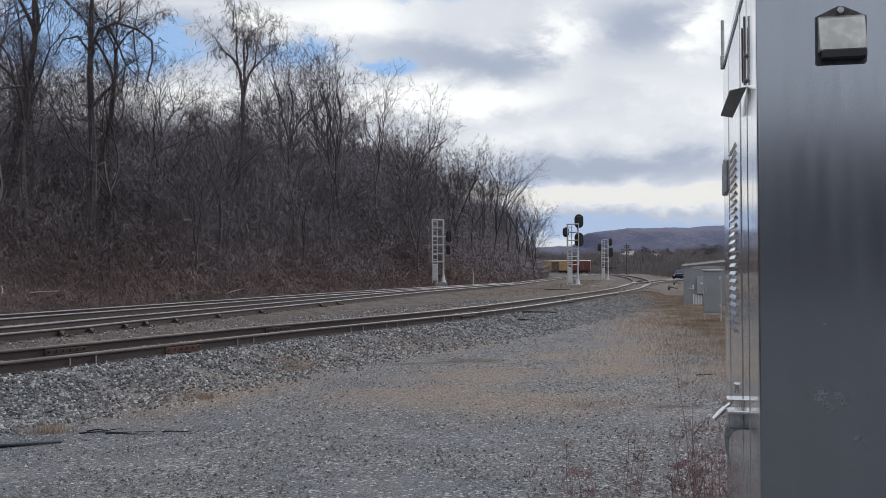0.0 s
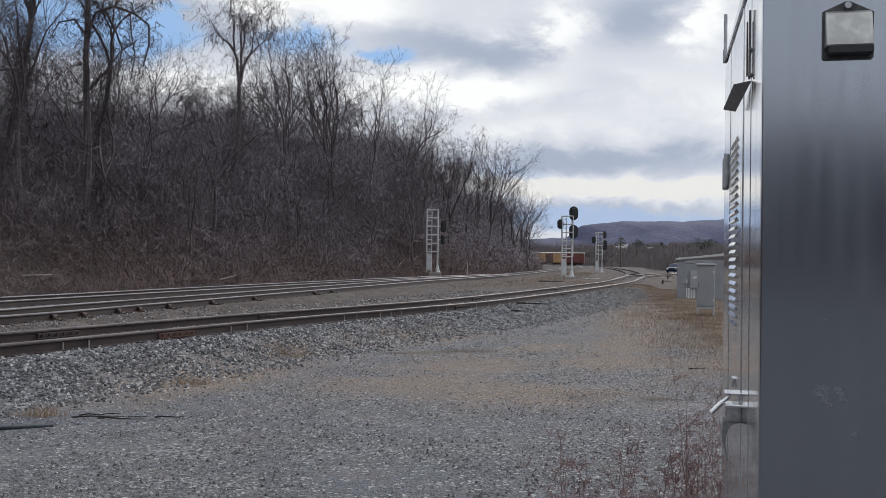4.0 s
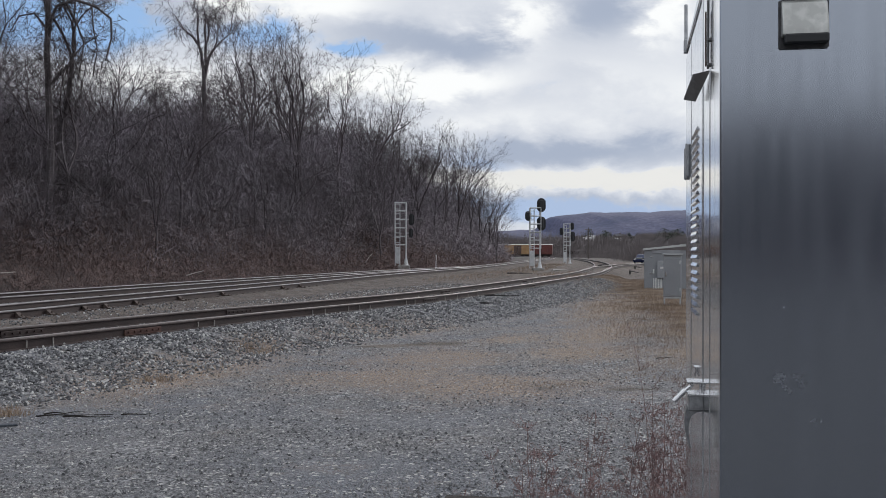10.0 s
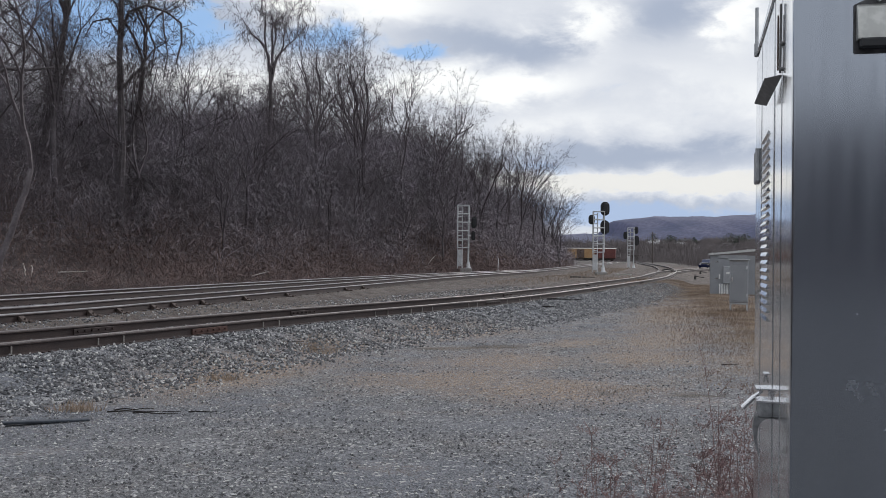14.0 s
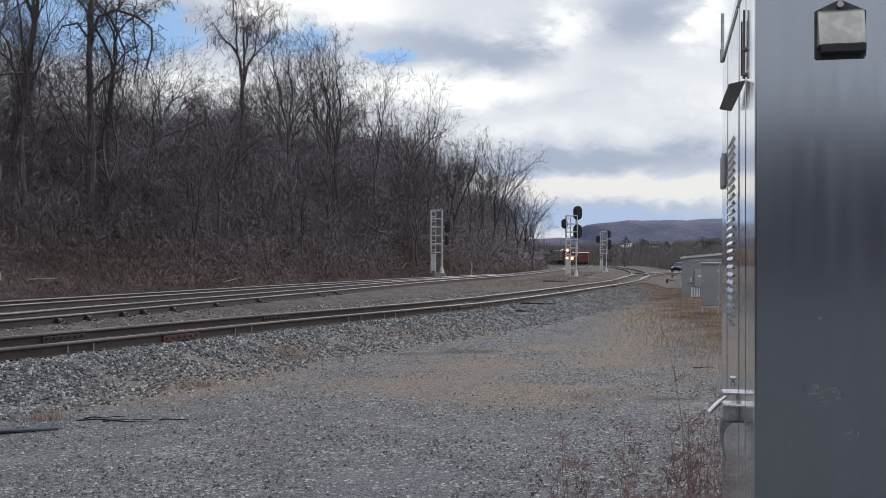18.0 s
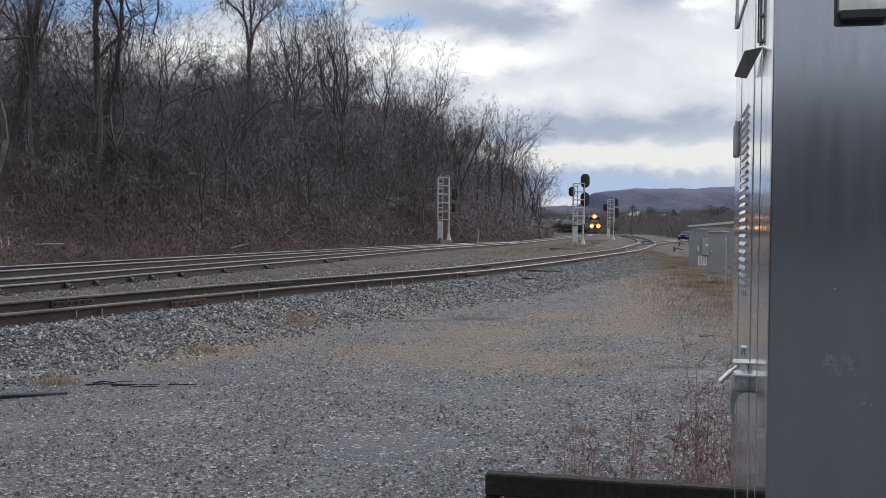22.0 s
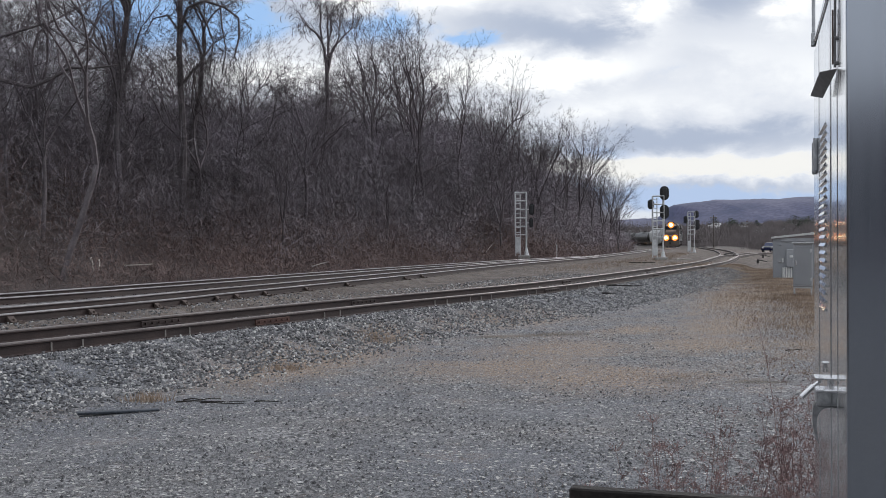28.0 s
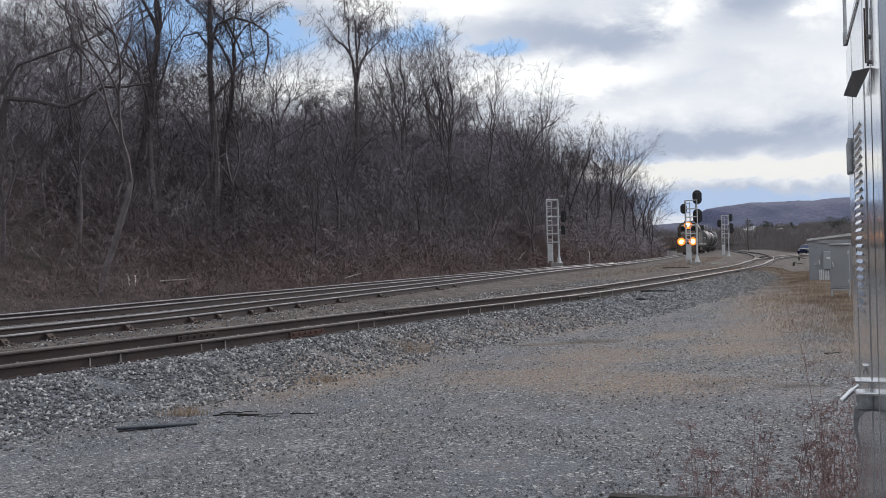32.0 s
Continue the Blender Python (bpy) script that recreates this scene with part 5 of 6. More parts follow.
    prism(bm, pts, 0.434, 0.466, "x")
    part("handle", bm, M_HANDLE, latch, "curved cast lever handle")
    bm = bm_new()
    rod(bm, (0.45, 0.026, 1.388), (0.45, 0.043, 1.374), 0.0036, 10)
    rod(bm, (0.45, 0.041, 1.376), (0.45, 0.063, 1.353), 0.0052, 12)
    part("padlock", bm, M_CHROME, latch, "bright cylindrical padlock")
    bm = bm_new()
    rod(bm, (0.62, 0.009, 1.402), (0.62, 0.012, 1.384), 0.002, 8)
    box(bm, (0.62, 0.010, 1.404), (0.04, 0.008, 0.002))
    part("striker", bm, M_CHROME, c)
    # sloped rain flap with its support tube
    bm = bm_new()
    q = [(0.27, 0.0093, 1.9772), (0.36, 0.0326, 1.9868), (0.60, 0.0376, 1.9769), (0.52, 0.0188, 1.9608)]
    top = [bm.verts.new(p) for p in q]
    low = [bm.verts.new((p[0], p[1] - 0.001, p[2] - 0.0025)) for p in q]
    bm.faces.new(top)
    bm.faces.new(low[::-1])
    for k in range(4):
        bm.faces.new((top[k], low[k], low[(k + 1) % 4], top[(k + 1) % 4]))
    bmesh.ops.recalc_face_normals(bm, faces=bm.faces[:])
    flap = part("rain_flap", bm, M_FLAP, c, "dark sheet metal flap over the keyhole")
    bm = bm_new()
    rod(bm, (0.262, 0.012, 1.978), (0.255, 0.012, 2.10), 0.0022, 10)
    for z in (1.985, 2.03):
        box(bm, (0.259, 0.010, z), (0.010, 0.008, 0.007), 0.002)
    part("flap_rod", bm, M_FLAP, flap)
    part("copper_rod", rod(bm_new(), (0.30, 0.013, 1.99), (0.30, 0.013, 2.09), 0.0016, 8), M_BROWN, flap)
    bm = box(bm_new(), (0.95, 0.0115, 1.872), (0.12, 0.009, 0.080), 0.003)
    rod(bm, (0.95, 0.0115, 1.91), (0.95, 0.0115, 1.918), 0.004, 8)
    part("junction_box", bm, M_GREY, c, "small grey conduit box at the door edge")
    # vent hood on the end panel
    bm = bm_new()
    prism(bm, [(-0.0725, 1.960), (-0.0750, 1.957), (-0.1425, 1.957), (-0.145, 1.960), (-0.145, 2.028), (-0.112, 2.0445), (-0.104, 2.0445), (-0.0725, 2.030)], -0.004, 0.0, "x")
    plate = part("vent_plate", bm, M_GASKET, c, "dark gasket plate round a vent hood")
    bm = bm_new()
    prism(bm, [(0.0, 1.974), (-0.024, 1.974), (-0.022, 1.985), (-0.010, 2.026), (0.0, 2.033)], -0.1425, -0.0755)
    bmesh.ops.bevel(bm, geom=bm.edges[:], offset=0.0025, segments=2, affect="EDGES", profile=0.5)
    part("vent_hood", bm, M_HOOD, plate, "weathered pale metal vent hood")
    part("vent_opening", box(bm_new(), (-0.0155, -0.1105, 1.969), (0.021, 0.063, 0.014), 0.002), M_BLACK, plate)
    bm = bm_new()
    rod(bm, (-0.003, -0.108, 2.038), (-0.009, -0.108, 2.038), 0.005, 8)
    part("screw", bm, M_GALV, plate)
    rng = random.Random(3)
    for y, z, w, h in ((-0.084, 1.4625, 0.074, 0.008), (-0.090, 1.4500, 0.030, 0.016), (-0.066, 1.4535, 0.022, 0.010), (-0.108, 1.4515, 0.014, 0.014), (-0.088, 1.4400, 0.012, 0.010), (-0.128, 1.395, 0.018, 0.006), (-0.082, 1.566, 0.006, 0.002), (-0.074, 1.357, 0.016, 0.003)):
        ring = []
        for k in range(14):
            a = 6.283 * k / 14
            e = rng.uniform(0.6, 1.1)
            ring.append((y + math.copysign(abs(math.cos(a)) ** 0.5, math.cos(a)) * w / 2 * e, z + math.copysign(abs(math.sin(a)) ** 0.6, math.sin(a)) * h / 2 * e))
        bm = bm_new()
        prism(bm, ring, -0.0008, 0.0004, "x")
        part("residue_patch", bm, M_RESIDUE, c, "pale smear left by a removed sticker")
    for x in (0.08, 1.02):
        for y in (-0.06, -0.78):
            part("leg", box(bm_new(), (x, y, 0.18), (0.06, 0.06, 0.42), 0.004), M_GALV, c)
    return c


M_CHROME = plain("bright_steel", (0.75, 0.75, 0.76), 0.2, 1.0)
M_HOOD = material("weathered_pale_aluminium", (0.42, 0.42, 0.395), (0.52, 0.52, 0.49), 0.42, 0.7, 9, 60, 0.02)
M_GASKET = material("worn_black_gasket", (0.05, 0.05, 0.052), (0.10, 0.10, 0.102), 0.5, 0.3, 40, 160, 0.05)
M_RESIDUE = material("pale_smear", (0.375, 0.402, 0.445), (0.45, 0.476, 0.52), 0.27, 1.0, 60, 300, 0.03)
M_HANDLE = material("dull_cast_steel", (0.30, 0.305, 0.31), (0.42, 0.425, 0.43), 0.38, 0.8, 20, 90, 0.1)
M_FLAP = material("dark_grey_flap_paint", (0.13, 0.125, 0.125), (0.21, 0.205, 0.20), 0.5, 0.2, 12, 80, 0.06)
build_case()

# ---- cases across the yard ----


def build_small_case(x, y, w, d, z0, z1, turn, label, legs=True):
    c = empty("relay_case", pose(x, y, 0, 0, 0, turn), label, "equipment case", "relay cases across the yard")
    part("body", box(bm_new(), (0, 0, (z0 + z1) / 2), (w, d, z1 - z0), 0.015), M_GREY, c)
    part("door", box(bm_new(), (0, -d / 2 - 0.012, (z0 + z1) / 2 - 0.02), (w * 0.88, 0.02, (z1 - z0) * 0.88), 0.006), M_GREY2, c)
    part("roof", box(bm_new(), (0, -0.02, z1 + 0.02), (w + 0.08, d + 0.12, 0.05), 0.01), M_GALV, c)
    for s in (-1, 1):
        part("hinge", box(bm_new(), (w * 0.42, -d / 2 - 0.025, z0 + (z1 - z0) * (0.5 + 0.33 * s)), (0.05, 0.03, 0.10), 0.005), M_GALV, c)
    part("door_handle", box(bm_new(), (-w * 0.36, -d / 2 - 0.04, z0 + (z1 - z0) * 0.55), (0.04, 0.05, 0.14), 0.008), M_CHROME, c)
    if legs:
        for sx in (-1, 1):
            for sy in (-1, 1):
                part("leg", box(bm_new(), (sx * w * 0.44, sy * d * 0.4, z0 / 2 - 0.1), (0.05, 0.05, z0 + 0.2), 0.004), M_GALV, c)
        part("sill", box(bm_new(), (0, -d * 0.4, z0 - 0.03), (w, 0.06, 0.05), 0.005), M_GALV, c)
    return c


M_GREY2 = material("flat_grey_door_paint", (0.26, 0.27, 0.285), (0.32, 0.33, 0.345), 0.5, 0.2, 1.5, 40, 0.05)
build_small_case(8.44, 31.4, 0.56, 0.6, 0.26, 1.58, -15, "grey steel relay case standing on short legs")


def build_hut():
    """Low flat-fronted equipment hut with a meter box and a slatted guard on its front."""
    s = empty("equipment_hut", pose(10.7, 44.6, 0, 0, 0, -14.5), "low grey equipment hut with a meter box and slats", "equipment hut")
    part("wall", box(bm_new(), (1.6, 1.2, 0.83), (3.2, 2.4, 1.86), 0.02), M_GREY2, s)
    bm = bm_new()
    prism(bm, [(-0.06, 1.76), (3.3, 2.10), (3.3, 2.20), (-0.06, 1.84)], -0.12, 2.5)
    part("roof", bm, M_LIGHTGREY, s, "pale sheet metal roof")
    for k in range(9):
        part("roof_rib", box(bm_new(), (0.1 + 0.38 * k, 1.2, 1.865 + 0.0405 * k), (0.04, 2.62, 0.03), 0.006), M_LIGHTGREY, s)
    part("eaves_board", box(bm_new(), (0.95, -0.02, 1.70), (1.25, 0.04, 0.14), 0.008), M_GREY, s, "lighter board under the eaves")
    m = part("meter_box", box(bm_new(), (0.76, -0.09, 0.90), (0.38, 0.18, 0.78), 0.02), M_GREY, s, "pale grey meter box")
    part("meter_window", box(bm_new(), (0.78, -0.19, 0.98), (0.16, 0.03, 0.09), 0.01), M_WHITE, m)
    part("conduit", rod(bm_new(), (0.42, -0.04, 0.72), (0.42, -0.04, 0.92), 0.03, 8), M_WHITE, s)
    rack = part("slat_rack", box(bm_new(), (0.60, -0.03, 0.24), (0.42, 0.04, 0.52), 0.01), M_GREY, s, "white slatted guard under the meter")
    for k in range(6):
        part("slat", box(bm_new(), (0.425 + 0.07 * k, -0.07, 0.24), (0.042, 0.03, 0.52), 0.006), M_WHITE, rack)
    for x, z in ((0.32, 1.48), (0.30, 0.74), (0.30, 0.02)):
        part("clip", box(bm_new(), (x, -0.03, z), (0.13, 0.04, 0.04), 0.008), M_CHROME, s)


build_hut()

# ---- timber frame by the case ----


def build_timber_frame():
    a, b = Vector((0.105, 2.88, 0.94)), Vector((1.75, 2.54, 0.94))
    ang = math.atan2(b.y - a.y, b.x - a.x)
    ln = (b - a).length
    t = empty("timber_bin", Matrix.Translation((a.x, a.y, 0)) @ Matrix.Rotation(ang, 4, "Z"), "dark stained timber bin front with faded board panels", "timber bin")
    part("top_rail", box(bm_new(), (ln / 2, 0, 0.908), (ln, 0.05, 0.064), 0.005), M_TIMBER, t)
    part("post", box(bm_new(), (0.02, 0.01, 0.43), (0.04, 0.06, 0.89), 0.004), M_TIMBER, t)
    part("post", box(bm_new(), (ln - 0.04, 0.01, 0.43), (0.06, 0.06, 0.89), 0.004), M_TIMBER, t)
    for k in range(5):
        part("board", box(bm_new(), (ln / 2, 0.012, 0.79 - 0.165 * k), (ln - 0.10, 0.022, 0.160), 0.004), M_PANEL, t, "faded reddish board")
    bm = bm_new()
    rod(bm, (0.62, -0.030, 0.878), (0.62, -0.022, 0.878), 0.012, 10)
    rod(bm, (0.60, -0.034, 0.875), (0.655, -0.034, 0.892), 0.004, 8)
    rod(bm, (0.60, -0.034, 0.875), (0.585, -0.034, 0.889), 0.003, 8)
    part("hook", bm, M_CHROME, t, "small bright metal hook")


build_timber_frame()


def build_weeds():
    """Dry branching weeds behind the timber bin, and dead grass tufts across the yard."""
    rng = random.Random(77)

    def stem(v, f, p, q, w0, w1):
        d = (q - p)
        s = Vector((1, 0.25, 0)).cross(d).normalized() if abs(d.z) < 0.2 * d.length else Vector((1, 0.1, 0))
        s2 = Vector((0, 1, 0))
        b = len(v)
        for u, w in ((p, w0), (q, w1)):
            v.extend([u + s * w, u - s * w * 0.5 + s2 * w, u - s * w * 0.5 - s2 * w])
        for k in range(3):
            f.append((b + k, b + (k + 1) % 3, b + 3 + (k + 1) % 3, b + 3 + k))

    def weed(x, y, h, lean, dens):
        v, f = [], []
        z = float(ground_height(np.array([x]), np.array([y]))[0])
        p = Vector((0, 0, -0.03))
        d = Vector((lean * rng.uniform(-1, 1), lean * rng.uniform(-0.5, 0.5), 1)).normalized()
        n = 9
        for k in range(n):
            q = p + d * h / n
            stem(v, f, p, q, 0.0022 * (1 - 0.6 * k / n), 0.0022 * (1 - 0.6 * (k + 1) / n))
            if k >= 1:
                for _ in range(rng.randint(2, 3) * dens):
                    a = rng.uniform(0, 6.283)
                    e = Vector((math.cos(a), math.sin(a), rng.uniform(0.2, 1.2))).normalized()
                    ln = h * rng.uniform(0.05, 0.24) * (1.1 - 0.85 * k / n)
                    r = q + e * ln
                    stem(v, f, q, r, 0.0011, 0.0007)
                    for _ in range(rng.randint(4, 7)):
                        o = q.lerp(r, rng.uniform(0.2, 1))
                        t2 = o + Vector((rng.gauss(0, 1), rng.gauss(0, 1), rng.gauss(0.3, 1))).normalized() * rng.uniform(0.006, 0.022)
                        stem(v, f, o, t2, 0.0005, 0.0014)
            p = q
            d = (d + Vector((rng.uniform(-0.09, 0.09), rng.uniform(-0.09, 0.09), 0.02))).normalized()
        ob = raw("weed", [(c.x, c.y, c.z) for c in v], f, M_WEED)
        ob.matrix_basis = Matrix.Translation((x, y, z))
        tagged(ob, "dry reddish-brown branching weed beside the timber bin", "weed", "weeds by the case")

    for x, y, h, k in ((0.955, 3.6, 1.36, 1), (0.60, 3.5, 1.02, 1), (0.90, 3.4, 0.98, 1), (0.70, 3.7, 0.95, 1)):
        weed(x, y, h, 0.04, k)
    for _ in range(120):
        u = rng.random()
        weed(0.40 + 0.90 * u ** 0.7 + rng.uniform(-0.06, 0.06), rng.uniform(3.1, 4.2), rng.uniform(0.66, 1.0) + 0.18 * u, 0.22, 2)
    for _ in range(34):
        weed(rng.uniform(0.05, 0.9), rng.uniform(3.0, 3.7), rng.uniform(0.50, 0.85), 0.3, 2)


build_weeds()


def build_grass():
    rng = np.random.default_rng(31)
    xs, ys, hs = [], [], []

    def patch(n, x, y, h):
        xs.append(x)
        ys.append(y)
        hs.append(h)
    n = 120000
    y = 12.5 + 47 * rng.random(n) ** 1.3
    x = 0.16 * y + 2.9 + rng.normal(0, 1.0, n) * (0.7 + 0.022 * y) - 0.012 * np.maximum(y - 30, 0)
    patch(n, x, y, rng.uniform(0.025, 0.10, n) * (0.5 + 0.5 * ramp(x - 0.16 * y, 1.9, 3.2)))
    for cx, cy, rx, ry, k, h in DRY_TUFTS:
        patch(k, rng.normal(cx, rx, k), rng.normal(cy, ry, k), rng.uniform(0.3, 1.0, k) * h)
    n = 2600
    y = rng.uniform(50, 125, n)
    x = np.interp(y, LINES["main"][:, 1][60:420], LINES["main"][:, 0][60:420]) + rng.uniform(2.6, 6.0, n)
    patch(n, x, y, rng.uniform(0.04, 0.22, n))
    x, y, h = np.concatenate(xs), np.concatenate(ys), np.concatenate(hs)
    z = ground_height(x, y)
    m = len(x)
    a = rng.uniform(0, 6.283, m)
    w = (0.0028 + 0.00016 * y) * rng.uniform(0.6, 1.3, m)
    s = np.c_[np.cos(a) * w, np.sin(a) * w, np.zeros(m)]
    base = np.c_[x, y, z - 0.01]
    tip = base + np.c_[rng.normal(0, 0.4, m) * h, rng.normal(0, 0.4, m) * h, h]
    v = np.stack([base - s, base + s, tip], 1).reshape(-1, 3)
    ob = raw("dead_grass", v, np.arange(3 * m).reshape(-1, 3), M_GRASS)
    tagged(ob, "tufts of dead tan grass on the gravel", "grass", kind="stuff")


DRY_TUFTS = [(-3.25, 12.9, 0.14, 0.12, 260, 0.12), (-4.05, 10.2, 0.12, 0.1, 260, 0.14), (-2.5, 16.4, 0.2, 0.25, 320, 0.14), (-2.9, 14.4, 0.35, 0.6, 420, 0.06), (0.2, 4.1, 0.25, 0.2, 900, 0.10), (0.9, 3.5, 0.35, 0.3, 1500, 0.16), (0.55, 3.25, 0.35, 0.15, 1200, 0.2), (0.14, 3.02, 0.05, 0.06, 500, 0.98),
             (1.7, 12.1, 0.5, 0.2, 300, 0.05), (-3.3, 11.4, 0.3, 0.5, 300, 0.05), (0.5, 17.6, 0.8, 0.4, 300, 0.04), (6.6, 27.5, 0.9, 2.5, 900, 0.16), (5.4, 20.5, 0.7, 1.6, 900, 0.16), (9.6, 62, 0.7, 4.5, 900, 0.2)]
build_grass()

# ---- small things on the yard and the tracks ----


def stick(x, y, ln, r, turn, mat, label, name="stick", z=None, rise=0.0, seed=1, category="stick"):
    rng = random.Random(seed)
    bm = bm_new()
    p = Vector((-ln / 2, 0, r))
    for k in range(4):
        q = Vector((-ln / 2 + ln * (k + 1) / 4, rng.uniform(-0.04, 0.04) * ln, r + rise * (k + 1) / 4 + rng.uniform(0, 0.012)))
        rod(bm, p, q, r * (1 - 0.15 * k), 6, r * (0.85 - 0.15 * k))
        p = q
    ob = part(name, bm, mat)
    zz = float(ground_height(np.array([x]), np.array([y]))[0]) if z is None else z
    ob.matrix_basis = pose(x, y, zz, 0, 0, turn)
    return tagged(ob, label, category, "sticks and debris")


M_PALEWOOD = material("pale_broken_wood", (0.45, 0.42, 0.38), (0.60, 0.57, 0.52), 0.9, 0, 6, 40, 0.2)
bar = part("steel_strip", box(bm_new(), (0, 0, 0.02), (0.78, 0.10, 0.025), 0.006), M_STRIP := material("dull_blue_grey_strip", (0.035, 0.042, 0.052), (0.07, 0.08, 0.095), 0.5, 0.5, 5, 40, 0.1))
bar.matrix_basis = pose(-4.05, 9.42, float(ground_height(np.array([-4.05]), np.array([9.42]))[0]), 0, 2, 32)
tagged(bar, "dull blue-grey metal strip lying on the gravel", "metal strip")
for k, (x, y, ln, turn) in enumerate([(-3.35, 10.15, 0.75, 4), (-3.2, 10.05, 0.5, -10), (-3.5, 10.3, 0.4, 15), (-2.75, 10.2, 0.3, 0), (-2.96, 16.5, 0.45, -18), (-2.6, 16.35, 0.22, 5), (2.75, 30.3, 0.8, 0), (3.3, 31.5, 0.5, 10), (2.2, 27.8, 0.35, 20), (-1.85, 17.6, 0.4, -25), (3.9, 15.0, 0.25, 5)]):
    stick(x, y, ln, 0.008 if y < 25 else 0.03, turn, M_TIMBER, "dark broken stick lying on the gravel", seed=k)
stick(7.6, 67, 1.7, 0.05, -14, M_TIE, "dark timber lying between the tracks", "timber", seed=40, category="timber")
stick(12.3, 79.5, 1.2, 0.06, 5, M_PALEWOOD, "pale broken plank on the ground by the signal", "plank", seed=41, category="plank")
for k, (x, y, ln, turn, rise) in enumerate([(-13.9, 34.5, 1.0, 5, 0.05), (-15.3, 33.8, 0.9, -60, -0.4), (-15.1, 33.9, 0.7, -65, -0.35), (-2.8, 73.5, 0.9, 55, 0.7), (2.2, 92, 0.9, 70, 0.8), (-9.5, 45, 0.8, 30, 0.2)]):
    z = float(ground_height(np.array([x]), np.array([y]))[0]) + 0.55
    stick(x, y, ln, 0.03, turn, M_PALEWOOD, "pale broken branch caught in the brush", "branch", z, rise, 60 + k, "branch")
post = empty("marker_post", pose(2.45, 85, float(ground_height(np.array([2.45]), np.array([85.0]))[0])), "thin white marker post beside the track", "marker post")
part("post", rod(bm_new(), (0, 0, -0.2), (0.02, 0, 1.15), 0.055, 8, 0.045), M_WHITE, post)
part("cap", rod(bm_new(), (0.02, 0, 1.15), (0.02, 0, 1.2), 0.06, 8, 0.03), M_GALV, post)
pole = empty("utility_pole", pose(47.6, 260, 0), "weathered wooden utility pole in the valley", "utility pole")
part("pole", rod(bm_new(), (0, 0, -1), (0, 0, 8.3), 0.17, 8, 0.12), M_WOODPOLE, pole)
part("crossarm", box(bm_new(), (0, 0, 7.7), (1.8, 0.12, 0.14), 0.02), M_WOODPOLE, pole)
for sx in (-0.8, -0.3, 0.3, 0.8):
    part("insulator", rod(bm_new(), (sx, 0, 7.77), (sx, 0, 7.95), 0.05, 6, 0.03), M_GREY, pole)


def nearest(line_name, y):
    line = LINES[line_name]
    i = int(np.argmin(np.abs(line[:, 1] - y)))
    d = heading(line)[i]
    return Vector((line[i, 0], line[i, 1], 0)), Vector((d[0], d[1], 0))


def on_rail(track, line_name, y, off, make, name, mat, label=""):
    p, d = nearest(line_name, y)
    r = Vector((d.y, -d.x, 0))
    ob = part(name, make(), mat, track, label)
    ob.matrix_basis = Matrix.Translation(p + r * off + Vector((0, 0, RAIL_TOP - 0.175))) @ Matrix.Rotation(math.atan2(d.y, d.x), 4, "Z")
    return ob


def joint_bar():
    bm = bm_new()
    for s in (-1, 1):
        box(bm, (0, s * 0.024, 0.078), (0.92, 0.022, 0.085), 0.006)
        box(bm, (0, s * 0.034, 0.034), (0.92, 0.03, 0.014), 0.004)
        for k in range(6):
            rod(bm, (-0.38 + 0.152 * k, s * 0.034, 0.08), (-0.38 + 0.152 * k, s * 0.062, 0.08), 0.019, 6)
    return bm


def anchor():
    bm = bm_new()
    box(bm, (0, -0.03, 0.065), (0.022, 0.016, 0.12), 0.004)
    box(bm, (0, 0.0, -0.008), (0.03, 0.17, 0.016), 0.003)
    return bm


def brace():
    bm = bm_new()
    prism(bm, [(-0.03, 0.0), (-0.30, 0.0), (-0.30, 0.025), (-0.16, 0.03), (-0.045, 0.125), (-0.03, 0.125)], -0.07, 0.07, "x")
    box(bm, (0, -0.26, 0.03), (0.10, 0.05, 0.05), 0.008)
    rod(bm, (0, -0.13, 0.03), (0, -0.13, 0.09), 0.022, 6)
    return bm


for y in (4.9, 16.4, 26.8, 38.2, 49.5):
    on_rail(near_track, "near", y, 0.7525, joint_bar, "joint_bar", M_RUSTBAR if y < 17 and y > 10 else M_RAIL, "bolted rail joint bar")
for y in (15.6, 21.2, 32.0, 44):
    on_rail(near_track, "near", y, -0.7525, joint_bar, "joint_bar", M_RAIL, "bolted rail joint bar")
for y in (12.2, 13.0, 14.3, 14.7, 18.0, 18.3, 21.5, 22.1, 22.9, 23.4, 23.9, 25.5, 25.9, 28.0, 28.8, 29.6, 30.4):
    on_rail(near_track, "near", y, 0.7525, anchor, "rail_anchor", M_ANCHOR, "pale rail anchor clip")
for y in (13.6, 14.4, 15.0, 15.6, 16.8, 18.7, 20.4, 21.3, 23.0, 24.1, 25.6, 27.6, 30.5, 36.0, 38.0):
    on_rail(main_track, "main", y, 0.7525, brace, "rail_brace", M_BRACE, "rusty cast rail brace")


def switch_machine(x, y, turn):
    s = empty("switch_machine", pose(x, y, 0.24, 0, 0, turn), "dark grey switch machine beside the rails", "switch machine")
    part("housing", box(bm_new(), (0, 0, 0.14), (0.9, 0.45, 0.26), 0.03), M_DARKMETAL, s)
    part("lid", box(bm_new(), (0.05, 0, 0.29), (0.7, 0.40, 0.05), 0.015), M_DARKMETAL, s)
    part("throw_rod", rod(bm_new(), (0.4, 0, 0.08), (1.9, 0, 0.08), 0.025, 8), M_RAIL, s)
    part("base_plate", box(bm_new(), (0.1, 0, 0.0), (1.3, 0.6, 0.06), 0.01), M_TIE, s)


switch_machine(-12.35, 17.6, 15)
switch_machine(18.4, 93, -20)


